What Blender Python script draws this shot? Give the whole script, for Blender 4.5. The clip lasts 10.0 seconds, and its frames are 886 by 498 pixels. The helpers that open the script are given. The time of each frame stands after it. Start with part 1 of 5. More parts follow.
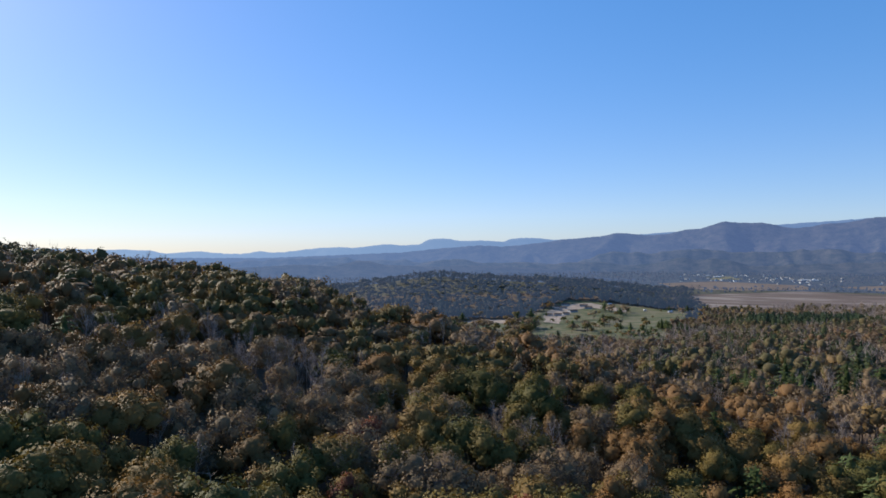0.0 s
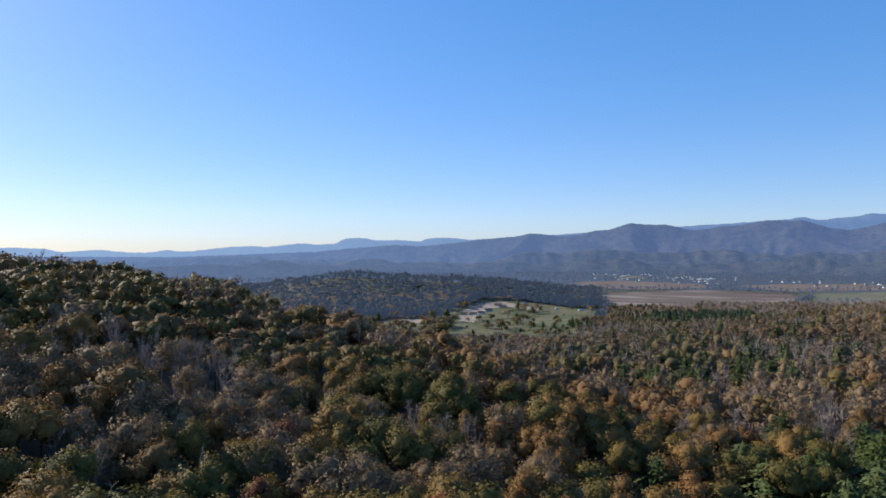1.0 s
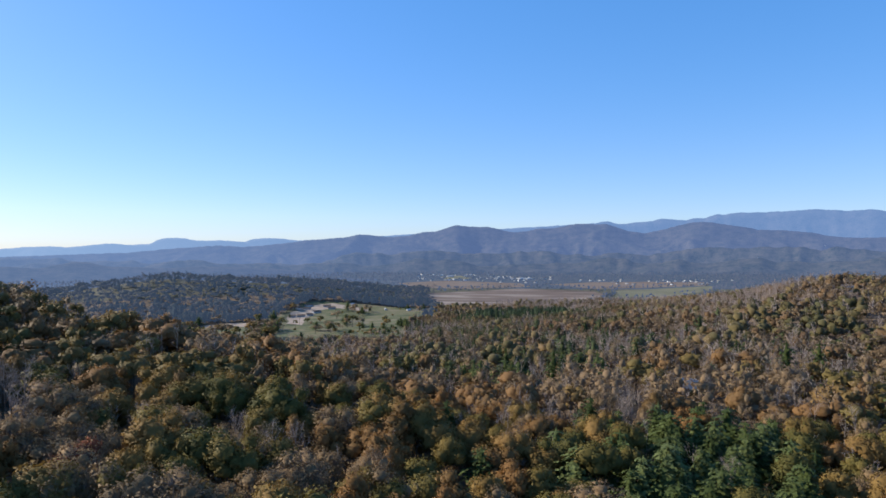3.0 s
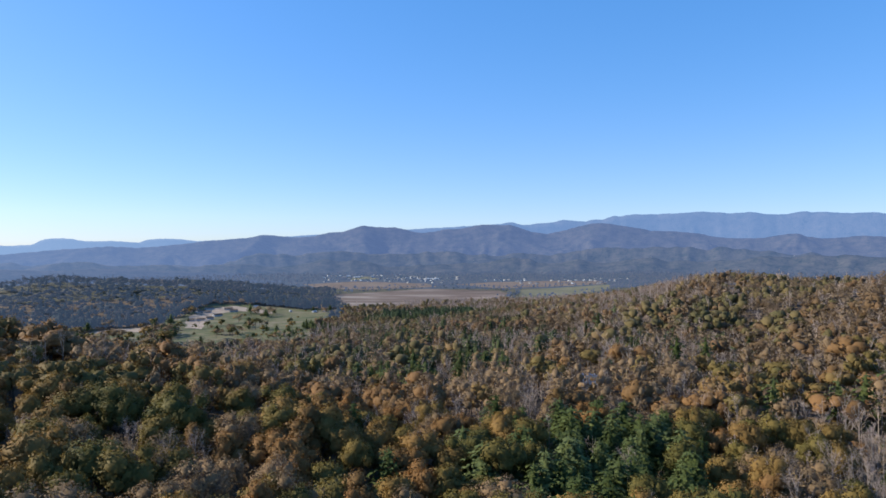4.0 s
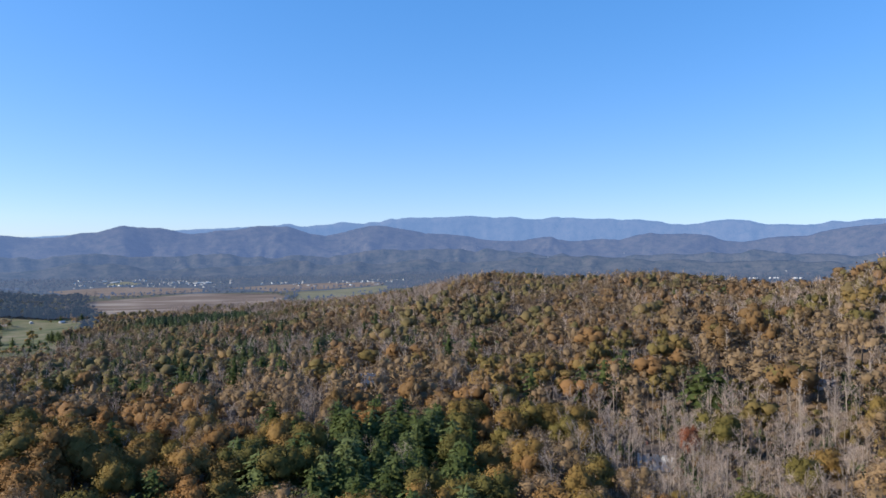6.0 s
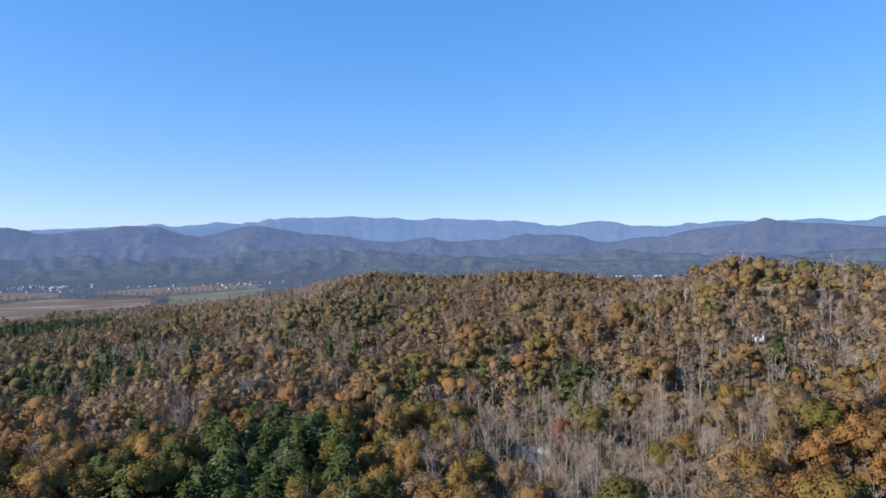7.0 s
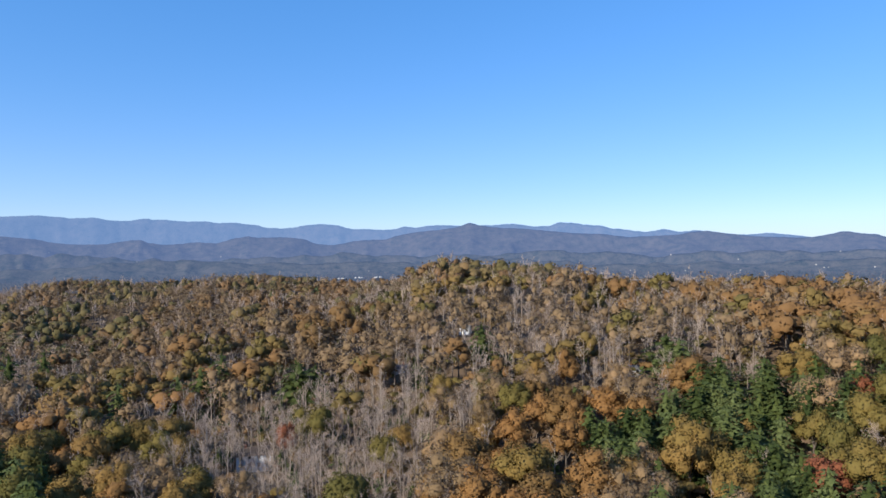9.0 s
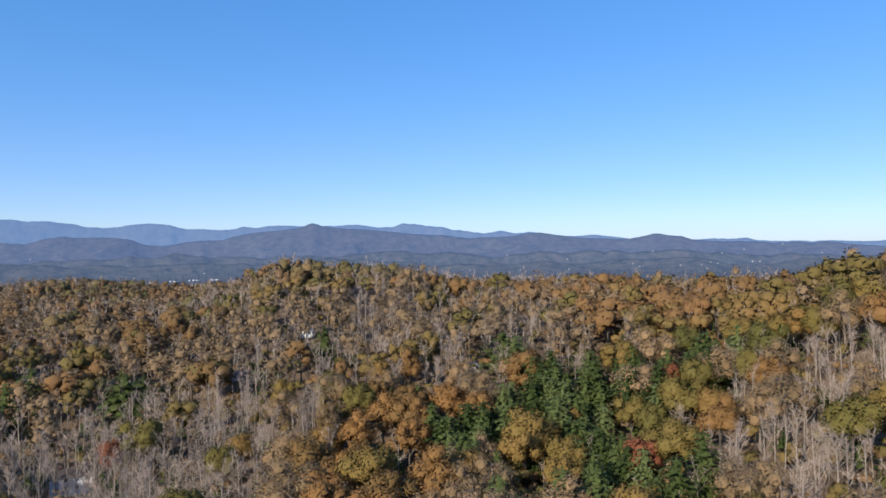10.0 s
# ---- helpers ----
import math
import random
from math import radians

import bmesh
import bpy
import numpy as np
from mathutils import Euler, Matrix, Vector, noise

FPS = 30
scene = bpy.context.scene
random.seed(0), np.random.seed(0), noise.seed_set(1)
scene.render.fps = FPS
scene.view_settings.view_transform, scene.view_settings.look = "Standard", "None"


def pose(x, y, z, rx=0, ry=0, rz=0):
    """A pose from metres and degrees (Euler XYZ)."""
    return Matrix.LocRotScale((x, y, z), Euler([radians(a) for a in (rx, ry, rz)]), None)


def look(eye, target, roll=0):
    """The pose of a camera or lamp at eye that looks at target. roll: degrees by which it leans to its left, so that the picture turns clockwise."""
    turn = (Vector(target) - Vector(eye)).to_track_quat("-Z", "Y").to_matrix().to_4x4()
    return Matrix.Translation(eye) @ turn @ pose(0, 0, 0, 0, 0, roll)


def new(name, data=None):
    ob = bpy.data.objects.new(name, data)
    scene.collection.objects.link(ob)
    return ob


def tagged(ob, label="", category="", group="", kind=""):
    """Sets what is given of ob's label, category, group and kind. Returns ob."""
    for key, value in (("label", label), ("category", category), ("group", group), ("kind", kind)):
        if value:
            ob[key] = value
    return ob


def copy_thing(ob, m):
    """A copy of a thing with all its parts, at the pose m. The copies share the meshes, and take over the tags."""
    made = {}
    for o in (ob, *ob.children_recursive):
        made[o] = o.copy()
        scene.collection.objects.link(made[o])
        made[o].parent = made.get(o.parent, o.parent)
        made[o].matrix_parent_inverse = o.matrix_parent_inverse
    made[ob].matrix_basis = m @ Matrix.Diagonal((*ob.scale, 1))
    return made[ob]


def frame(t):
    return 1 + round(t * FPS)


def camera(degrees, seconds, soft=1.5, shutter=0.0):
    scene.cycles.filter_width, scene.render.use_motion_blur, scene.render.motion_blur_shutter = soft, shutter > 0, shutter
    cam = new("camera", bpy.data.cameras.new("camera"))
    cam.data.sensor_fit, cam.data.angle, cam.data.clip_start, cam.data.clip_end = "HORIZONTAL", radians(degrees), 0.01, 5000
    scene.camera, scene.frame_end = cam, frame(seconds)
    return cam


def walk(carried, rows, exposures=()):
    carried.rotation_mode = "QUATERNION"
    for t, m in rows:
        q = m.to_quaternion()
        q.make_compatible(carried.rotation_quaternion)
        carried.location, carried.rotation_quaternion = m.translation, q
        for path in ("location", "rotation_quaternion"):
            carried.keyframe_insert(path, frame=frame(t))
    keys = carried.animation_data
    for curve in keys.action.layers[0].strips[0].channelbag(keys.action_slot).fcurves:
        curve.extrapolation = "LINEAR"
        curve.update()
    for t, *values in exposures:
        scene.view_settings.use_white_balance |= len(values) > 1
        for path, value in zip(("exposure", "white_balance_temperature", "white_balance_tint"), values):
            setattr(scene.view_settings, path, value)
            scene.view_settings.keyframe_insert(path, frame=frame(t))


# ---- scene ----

EYE = 120.0          # height of the flying camera over the valley floor
cam = camera(66.9, 10.0, soft=1.6)
walk(cam, [
    (0, pose(0, 0, EYE, 89.98, 0.24, -0.00)),
    (0.5, pose(0, 0, EYE, 89.96, 0.12, -3.79)),
    (1, pose(0, 0, EYE, 89.93, 0.01, -7.13)),
    (1.5, pose(0, 0, EYE, 89.95, -0.04, -10.57)),
    (2, pose(0, 0, EYE, 89.99, -0.09, -14.46)),
    (2.5, pose(0, 0, EYE, 90.01, -0.13, -17.97)),
    (4, pose(0, 0, EYE, 90.07, 0.04, -29.55)),
    (4.5, pose(0, 0, EYE, 90.13, 0.02, -33.77)),
    (5, pose(0, 0, EYE, 90.15, 0.10, -38.64)),
    (5.5, pose(0, 0, EYE, 90.18, 0.12, -43.51)),
    (7, pose(0, 0, EYE, 90.21, 0.39, -58.38)),
    (7.5, pose(0, 0, EYE, 90.22, 0.49, -63.83)),
    (8, pose(0, 0, EYE, 90.24, 0.56, -69.18)),
    (8.5, pose(0, 0, EYE, 90.24, 0.68, -75.28)),
    (9, pose(0, 0, EYE, 90.23, 0.74, -81.74)),
    (9.5, pose(0, 0, EYE, 90.20, 0.83, -87.78)),
    (10, pose(0, 0, EYE, 90.12, 0.87, -95.03)),
], exposures=((0, 0.25), (1.5, 0.37), (2.5, 0.46), (4.5, 0.55), (7.5, 0.56), (9, 0.51), (10, 0.40)))

# ---- light ----
SUN_BEARING = 48.5   # degrees left of the first view
SUN_HEIGHT = 27.0
world = bpy.data.worlds.new("clear_sky")
scene.world = world
world.use_nodes = True
wn = world.node_tree.nodes
sky = wn.new("ShaderNodeTexSky")
sky.sky_type = "NISHITA"
sky.sun_disc = False
sky.sun_elevation = radians(SUN_HEIGHT)
sky.sun_rotation = radians(-SUN_BEARING)
sky.altitude = 700
sky.air_density = 1.0
sky.dust_density = 0.6
sky.ozone_density = 4.0
links = world.node_tree.links
deepen = wn.new("ShaderNodeGamma")
deepen.inputs["Gamma"].default_value = 0.55
clear = wn.new("ShaderNodeHueSaturation")
clear.inputs["Saturation"].default_value = 1.55
links.new(sky.outputs["Color"], deepen.inputs["Color"])
links.new(deepen.outputs["Color"], clear.inputs["Color"])
blue = wn.new("ShaderNodeVectorMath")
blue.operation = "MULTIPLY"
blue.inputs[1].default_value = (1.37, 1.55, 2.05)
links.new(clear.outputs["Color"], blue.inputs[0])
# a deeper azure overhead: less red away from the horizon
split, join = wn.new("ShaderNodeSeparateXYZ"), wn.new("ShaderNodeCombineXYZ")
power, scale, least = wn.new("ShaderNodeMath"), wn.new("ShaderNodeMath"), wn.new("ShaderNodeMath")
power.operation, scale.operation, least.operation = "POWER", "MULTIPLY", "SMOOTH_MIN"
power.inputs[1].default_value, scale.inputs[1].default_value, least.inputs[2].default_value = 1.2, 0.95, 0.1
links.new(blue.outputs["Vector"], split.inputs[0])
links.new(split.outputs[0], power.inputs[0])
links.new(power.outputs[0], scale.inputs[0])
links.new(scale.outputs[0], least.inputs[0])
links.new(split.outputs[0], least.inputs[1])
links.new(least.outputs[0], join.inputs[0])
links.new(split.outputs[1], join.inputs[1])
links.new(split.outputs[2], join.inputs[2])
links.new(join.outputs[0], wn["Background"].inputs["Color"])
wn["Background"].inputs["Strength"].default_value = 0.142
sun = new("sun", bpy.data.lights.new("sun", "SUN"))
sun.data.energy = 5.0
sun.data.angle = radians(0.5)
sun.data.color = (1.0, 0.93, 0.82)
sb, sh = radians(SUN_BEARING), radians(SUN_HEIGHT)
sun.matrix_world = look((-600 * math.sin(sb) * math.cos(sh), 600 * math.cos(sb) * math.cos(sh), 600 * math.sin(sh)), (0, 0, 0))

# ---- materials ----
def nodes_of(name):
    m = bpy.data.materials.new(name)
    m.use_nodes = True
    m.node_tree.nodes.clear()
    out = m.node_tree.nodes.new("ShaderNodeOutputMaterial")
    return m, m.node_tree.nodes, m.node_tree.links, out


def ramp_node(nd, stops):
    r = nd.new("ShaderNodeValToRGB")
    while len(r.color_ramp.elements) < len(stops):
        r.color_ramp.elements.new(0.5)
    for e, (p, c) in zip(r.color_ramp.elements, stops):
        e.position, e.color = p, (*c, 1)
    return r


def noise_node(nd, lk, scale, detail=4.0, rough=0.6):
    co = nd.new("ShaderNodeTexCoord")
    n = nd.new("ShaderNodeTexNoise")
    n.inputs["Scale"].default_value = scale
    n.inputs["Detail"].default_value = detail
    n.inputs["Roughness"].default_value = rough
    lk.new(co.outputs["Object"], n.inputs["Vector"])
    return n


def leaf_material(name, stops, joined, through_light=0.3, haze_mix=0.0, glow=(0.10, 0.148, 0.255), vary=0.15):
    """Foliage: one tone a tree, a slightly different one for each clump of leaves."""
    m, nd, lk, out = nodes_of(name)
    if joined:
        src = nd.new("ShaderNodeAttribute")
        src.attribute_name = "tint"
        tone = src.outputs["Fac"]
    else:
        tone = nd.new("ShaderNodeObjectInfo").outputs["Random"]
    geo = nd.new("ShaderNodeNewGeometry")
    mixv = nd.new("ShaderNodeMath")
    mixv.operation = "MULTIPLY_ADD"
    lk.new(geo.outputs["Random Per Island"], mixv.inputs[0])
    mixv.inputs[1].default_value = vary
    add = nd.new("ShaderNodeMath")
    add.operation = "SUBTRACT"
    lk.new(tone, add.inputs[0])
    add.inputs[1].default_value = vary / 2
    lk.new(add.outputs[0], mixv.inputs[2])
    fine = noise_node(nd, lk, 1.1, 3.0, 0.7)
    speck = nd.new("ShaderNodeMath")
    speck.operation = "MULTIPLY_ADD"
    lk.new(fine.outputs["Fac"], speck.inputs[0])
    speck.inputs[1].default_value = 0.30
    low = nd.new("ShaderNodeMath")
    low.operation = "SUBTRACT"
    lk.new(mixv.outputs[0], low.inputs[0])
    low.inputs[1].default_value = 0.15
    lk.new(low.outputs[0], speck.inputs[2])
    r = ramp_node(nd, stops)
    lk.new(speck.outputs[0], r.inputs[0])
    d = nd.new("ShaderNodeBsdfPrincipled")
    relief = nd.new("ShaderNodeBump")
    relief.inputs["Strength"].default_value = 0.35
    relief.inputs["Distance"].default_value = 0.8
    lk.new(fine.outputs["Fac"], relief.inputs["Height"])
    lk.new(relief.outputs[0], d.inputs["Normal"])
    d.inputs["Roughness"].default_value = 0.65
    d.inputs["Specular IOR Level"].default_value = 0.08
    t = nd.new("ShaderNodeBsdfTranslucent")
    lk.new(r.outputs[0], d.inputs["Base Color"])
    lk.new(r.outputs[0], t.inputs["Color"])
    mx = nd.new("ShaderNodeMixShader")
    mx.inputs[0].default_value = through_light
    lk.new(d.outputs[0], mx.inputs[1])
    lk.new(t.outputs[0], mx.inputs[2])
    # foliage of far woods can have haze painted over it as a glow
    lk.new((haze_glow(nd, lk, mx, haze_mix, glow) if haze_mix else mx).outputs[0], out.inputs[0])
    return m


def haze_glow(nd, lk, shader, haze_mix, glow):
    """Haze over a backdrop kilometres away, painted as a glow mixed into its shader."""
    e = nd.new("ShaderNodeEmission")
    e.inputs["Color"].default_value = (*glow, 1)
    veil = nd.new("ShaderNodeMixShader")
    veil.inputs[0].default_value = haze_mix
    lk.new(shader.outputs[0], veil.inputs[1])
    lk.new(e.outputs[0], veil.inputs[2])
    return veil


def mottled(name, stops, scale, rough=0.9, detail=5.0, bump=0.0, bump_scale=None, big=None, rows=None):
    """A matt surface with noise in two sizes and fine relief."""
    m, nd, lk, out = nodes_of(name)
    n = noise_node(nd, lk, scale, detail)
    if rows:                                     # drawn out along the rows of a field
        turn = nd.new("ShaderNodeVectorRotate")
        turn.rotation_type = "Z_AXIS"
        turn.inputs["Angle"].default_value = radians(rows)
        lk.new(n.inputs["Vector"].links[0].from_socket, turn.inputs["Vector"])
        long = nd.new("ShaderNodeVectorMath")
        long.operation = "MULTIPLY"
        long.inputs[1].default_value = (0.12, 1.4, 1)
        lk.new(turn.outputs[0], long.inputs[0])
        lk.new(long.outputs[0], n.inputs["Vector"])
    fac = n.outputs["Fac"]
    if big:
        n2 = noise_node(nd, lk, big, 3.0)
        av = nd.new("ShaderNodeMath")
        av.operation = "MULTIPLY_ADD"
        lk.new(n2.outputs["Fac"], av.inputs[0])
        av.inputs[1].default_value = 0.6
        sc = nd.new("ShaderNodeMath")
        sc.operation = "MULTIPLY_ADD"
        lk.new(fac, sc.inputs[0])
        sc.inputs[1].default_value, sc.inputs[2].default_value = 0.6, -0.1
        lk.new(sc.outputs[0], av.inputs[2])
        fac = av.outputs[0]
    r = ramp_node(nd, stops)
    lk.new(fac, r.inputs[0])
    d = nd.new("ShaderNodeBsdfPrincipled")
    d.inputs["Roughness"].default_value = rough
    d.inputs["Specular IOR Level"].default_value = 0.2
    lk.new(r.outputs[0], d.inputs["Base Color"])
    if bump:
        n3 = noise_node(nd, lk, bump_scale or scale * 3, 4.0)
        b = nd.new("ShaderNodeBump")
        b.inputs["Strength"].default_value = bump
        b.inputs["Distance"].default_value = 1.0 / (bump_scale or scale * 3)
        lk.new(n3.outputs["Fac"], b.inputs["Height"])
        lk.new(b.outputs[0], d.inputs["Normal"])
    lk.new(d.outputs[0], out.inputs[0])
    return m


def hazed_forest(name, stops, haze_mix, glow, sun_haze=0.22, sun_glow=(0.155, 0.250, 0.46)):
    """Wooded mountains far away, with the haze before them painted in as blue glow."""
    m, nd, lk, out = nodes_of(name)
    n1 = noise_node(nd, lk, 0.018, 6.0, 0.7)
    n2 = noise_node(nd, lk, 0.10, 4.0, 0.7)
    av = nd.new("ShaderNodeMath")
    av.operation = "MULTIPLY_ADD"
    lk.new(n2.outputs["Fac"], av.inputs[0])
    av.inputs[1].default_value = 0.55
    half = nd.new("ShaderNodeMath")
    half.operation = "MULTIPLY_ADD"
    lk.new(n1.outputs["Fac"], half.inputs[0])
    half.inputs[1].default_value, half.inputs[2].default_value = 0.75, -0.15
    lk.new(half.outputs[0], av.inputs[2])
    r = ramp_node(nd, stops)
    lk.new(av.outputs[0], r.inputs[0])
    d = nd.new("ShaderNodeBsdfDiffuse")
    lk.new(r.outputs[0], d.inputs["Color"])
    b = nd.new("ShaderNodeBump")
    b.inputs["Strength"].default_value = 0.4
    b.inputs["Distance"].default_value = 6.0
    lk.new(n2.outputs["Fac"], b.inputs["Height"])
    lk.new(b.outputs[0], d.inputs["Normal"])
    veil = haze_glow(nd, lk, d, haze_mix, glow)
    # mixes in more of the painted haze glow towards the valley's sunward side
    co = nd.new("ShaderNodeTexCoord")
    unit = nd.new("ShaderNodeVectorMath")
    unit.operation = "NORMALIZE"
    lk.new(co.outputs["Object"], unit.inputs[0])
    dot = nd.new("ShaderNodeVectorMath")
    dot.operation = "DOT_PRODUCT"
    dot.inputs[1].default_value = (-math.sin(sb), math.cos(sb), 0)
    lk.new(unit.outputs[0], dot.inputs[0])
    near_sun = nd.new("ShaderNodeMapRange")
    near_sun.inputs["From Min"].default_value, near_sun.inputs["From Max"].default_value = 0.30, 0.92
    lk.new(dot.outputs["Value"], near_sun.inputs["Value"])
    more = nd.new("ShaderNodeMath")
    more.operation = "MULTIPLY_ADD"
    more.inputs[1].default_value, more.inputs[2].default_value = sun_haze, haze_mix
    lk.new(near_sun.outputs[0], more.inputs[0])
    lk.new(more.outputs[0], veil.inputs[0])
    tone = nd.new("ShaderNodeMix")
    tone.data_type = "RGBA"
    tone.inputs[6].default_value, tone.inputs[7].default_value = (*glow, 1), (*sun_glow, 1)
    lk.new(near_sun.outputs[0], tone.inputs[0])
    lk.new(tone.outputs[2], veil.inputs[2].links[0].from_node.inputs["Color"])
    lk.new(veil.outputs[0], out.inputs[0])
    return m


TONES = {
    "gold": [(0.0, (0.088, 0.082, 0.024)), (0.35, (0.138, 0.107, 0.030)), (0.7, (0.184, 0.120, 0.036)), (1.0, (0.222, 0.130, 0.042))],
    "russet": [(0.0, (0.146, 0.090, 0.034)), (0.5, (0.192, 0.106, 0.038)), (1.0, (0.232, 0.120, 0.042))],
    "brown": [(0.0, (0.172, 0.116, 0.060)), (0.5, (0.224, 0.148, 0.075)), (1.0, (0.275, 0.178, 0.090))],
    "red": [(0.0, (0.135, 0.050, 0.028)), (1.0, (0.20, 0.072, 0.036))],
    "pine": [(0.0, (0.035, 0.049, 0.014)), (0.5, (0.072, 0.091, 0.026)), (1.0, (0.120, 0.140, 0.050))],
}
LEAF = {k: leaf_material("leaves_" + k, [(q, tuple(1.12 * w for w in c)) for q, c in v], False, 0.22) for k, v in TONES.items()}
# leaf tones darkened and blued for haze over the far woods
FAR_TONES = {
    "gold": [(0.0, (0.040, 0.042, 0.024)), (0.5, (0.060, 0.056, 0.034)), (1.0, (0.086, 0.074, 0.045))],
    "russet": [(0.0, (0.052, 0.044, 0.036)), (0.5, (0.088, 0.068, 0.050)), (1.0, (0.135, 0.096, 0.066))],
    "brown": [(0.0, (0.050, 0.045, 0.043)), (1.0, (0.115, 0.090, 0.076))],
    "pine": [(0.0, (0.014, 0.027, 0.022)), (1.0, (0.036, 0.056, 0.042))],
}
# rise woods: a dim bluish glow mixed in as haze
HAZED_RISE = {k: leaf_material("hazed_rise_woods_" + k, [(q, tuple(0.86 * w for w in c)) for q, c in v], True, 0.1, 0.42, (0.054, 0.084, 0.146), 0.10) for k, v in FAR_TONES.items()}
HAZED_RISE["bare"] = leaf_material("hazed_rise_twigs", [(0.0, (0.04, 0.036, 0.037)), (1.0, (0.08, 0.07, 0.068))], True, 0.1, 0.44, (0.056, 0.086, 0.148), 0.10)
# floor woods: haze painted in as a blue glow over leaves and twigs
HAZED_FLOOR = {k: leaf_material("hazed_floor_woods_" + k, v, True, 0.12, 0.48, (0.104, 0.152, 0.272), 0.10) for k, v in FAR_TONES.items()}
HAZED_FLOOR["bare"] = leaf_material("hazed_floor_twigs", [(0.0, (0.06, 0.055, 0.056)), (1.0, (0.13, 0.115, 0.11))], True, 0.1, 0.48, (0.104, 0.152, 0.272), 0.10)
# greys a leaf tone to stand in for haze with distance
def faded(c, f):
    grey = 0.32 * c[0] + 0.58 * c[1] + 0.10 * c[2]
    return tuple(w * (1 - f) + grey * f for w in c)


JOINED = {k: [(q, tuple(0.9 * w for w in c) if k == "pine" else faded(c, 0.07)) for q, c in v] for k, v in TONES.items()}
# ridge and valley copies of the leaves, greyed and dimmed further as painted haze
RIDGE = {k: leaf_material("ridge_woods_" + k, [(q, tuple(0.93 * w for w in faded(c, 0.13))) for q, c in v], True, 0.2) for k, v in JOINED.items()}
WOODS = {k: leaf_material("woods_" + k, v, True, 0.22) for k, v in JOINED.items()}
BARK = mottled("bark_dark", [(0.3, (0.07, 0.055, 0.043)), (0.7, (0.15, 0.125, 0.10))], 3.0)
BARK_PALE = mottled("bark_grey", [(0.3, (0.20, 0.160, 0.126)), (0.7, (0.37, 0.305, 0.248))], 2.0)
BARK_BROWN = mottled("bark_brown", [(0.3, (0.13, 0.10, 0.075)), (0.7, (0.25, 0.195, 0.15))], 2.0)
TWIG = mottled("twigs_grey_brown", [(0.3, (0.25, 0.192, 0.152)), (0.7, (0.46, 0.362, 0.290))], 1.2)
RIDGE["bare"] = TWIG
FIELD_PINES = {"pine": leaf_material("field_pines", [(0.0, (0.022, 0.036, 0.018)), (1.0, (0.060, 0.082, 0.036))], True, 0.1)}
LITTER = mottled("leaf_litter", [(0.25, (0.080, 0.055, 0.036)), (0.5, (0.14, 0.096, 0.061)), (0.75, (0.21, 0.145, 0.092))], 1.6, detail=8.0, bump=0.5, bump_scale=9.0, big=0.03)
BRUSH = mottled("valley_brush", [(0.3, (0.045, 0.05, 0.03)), (0.5, (0.085, 0.08, 0.05)), (0.7, (0.14, 0.12, 0.08))], 0.02, bump=0.5, bump_scale=0.2, big=0.006)
MEADOW = mottled("meadow_grass", [(0.36, (0.052, 0.062, 0.026)), (0.46, (0.100, 0.106, 0.042)), (0.54, (0.140, 0.126, 0.060)), (0.62, (0.19, 0.155, 0.095))], 0.04, bump=0.3, bump_scale=0.5, big=0.012)
STUBBLE = mottled("stubble_field", [(0.34, (0.085, 0.060, 0.045)), (0.50, (0.155, 0.110, 0.082)), (0.62, (0.29, 0.235, 0.185))], 0.02, bump=0.3, bump_scale=0.4, big=0.004, rows=28)
REDSOIL = mottled("red_soil", [(0.3, (0.13, 0.090, 0.066)), (0.7, (0.21, 0.162, 0.124))], 0.03, bump=0.3, bump_scale=0.4, big=0.008, rows=33)
SAND = mottled("bare_sandy_soil", [(0.3, (0.24, 0.18, 0.13)), (0.7, (0.42, 0.33, 0.25))], 0.08, bump=0.2, big=0.02)
WINTER = mottled("pale_green_pasture", [(0.3, (0.10, 0.102, 0.056)), (0.7, (0.20, 0.178, 0.110))], 0.03, bump=0.3, bump_scale=0.4, big=0.01)
PAINT = mottled("white_siding", [(0.3, (0.66, 0.66, 0.65)), (0.7, (0.8, 0.8, 0.79))], 1.5, rough=0.6)
GREYPAINT = mottled("grey_siding", [(0.3, (0.36, 0.36, 0.36)), (0.7, (0.48, 0.47, 0.46))], 1.5, rough=0.7)
SHINGLE = mottled("grey_shingles", [(0.3, (0.13, 0.125, 0.12)), (0.7, (0.24, 0.23, 0.22))], 2.5, bump=0.3)
BROWNROOF = mottled("brown_shingles", [(0.3, (0.075, 0.055, 0.042)), (0.7, (0.14, 0.105, 0.08))], 2.5, bump=0.3)
TIN = mottled("pale_metal_roof", [(0.3, (0.46, 0.45, 0.43)), (0.7, (0.62, 0.61, 0.58))], 0.7, rough=0.75)
GLASS = mottled("dark_window_glass", [(0.3, (0.02, 0.025, 0.03)), (0.7, (0.05, 0.055, 0.06))], 1.0, rough=0.1)
BRICK = mottled("brick_chimney", [(0.3, (0.22, 0.09, 0.06)), (0.7, (0.33, 0.15, 0.10))], 4.0)
HILL_TONES = [(0.33, (0.010, 0.024, 0.018)), (0.43, (0.056, 0.060, 0.048)), (0.60, (0.126, 0.110, 0.086))]
# mountain materials: bluish haze glow mixed in, most on the farthest range
HILLS_FAR = hazed_forest("mountain_woods_far", [(0.32, (0.02, 0.03, 0.03)), (0.45, (0.10, 0.10, 0.10)), (0.62, (0.18, 0.155, 0.14))], 0.72, (0.146, 0.258, 0.500), 0.08, (0.28, 0.42, 0.66))
HILLS_MID = hazed_forest("mountain_woods_middle", HILL_TONES, 0.55, (0.120, 0.190, 0.392))
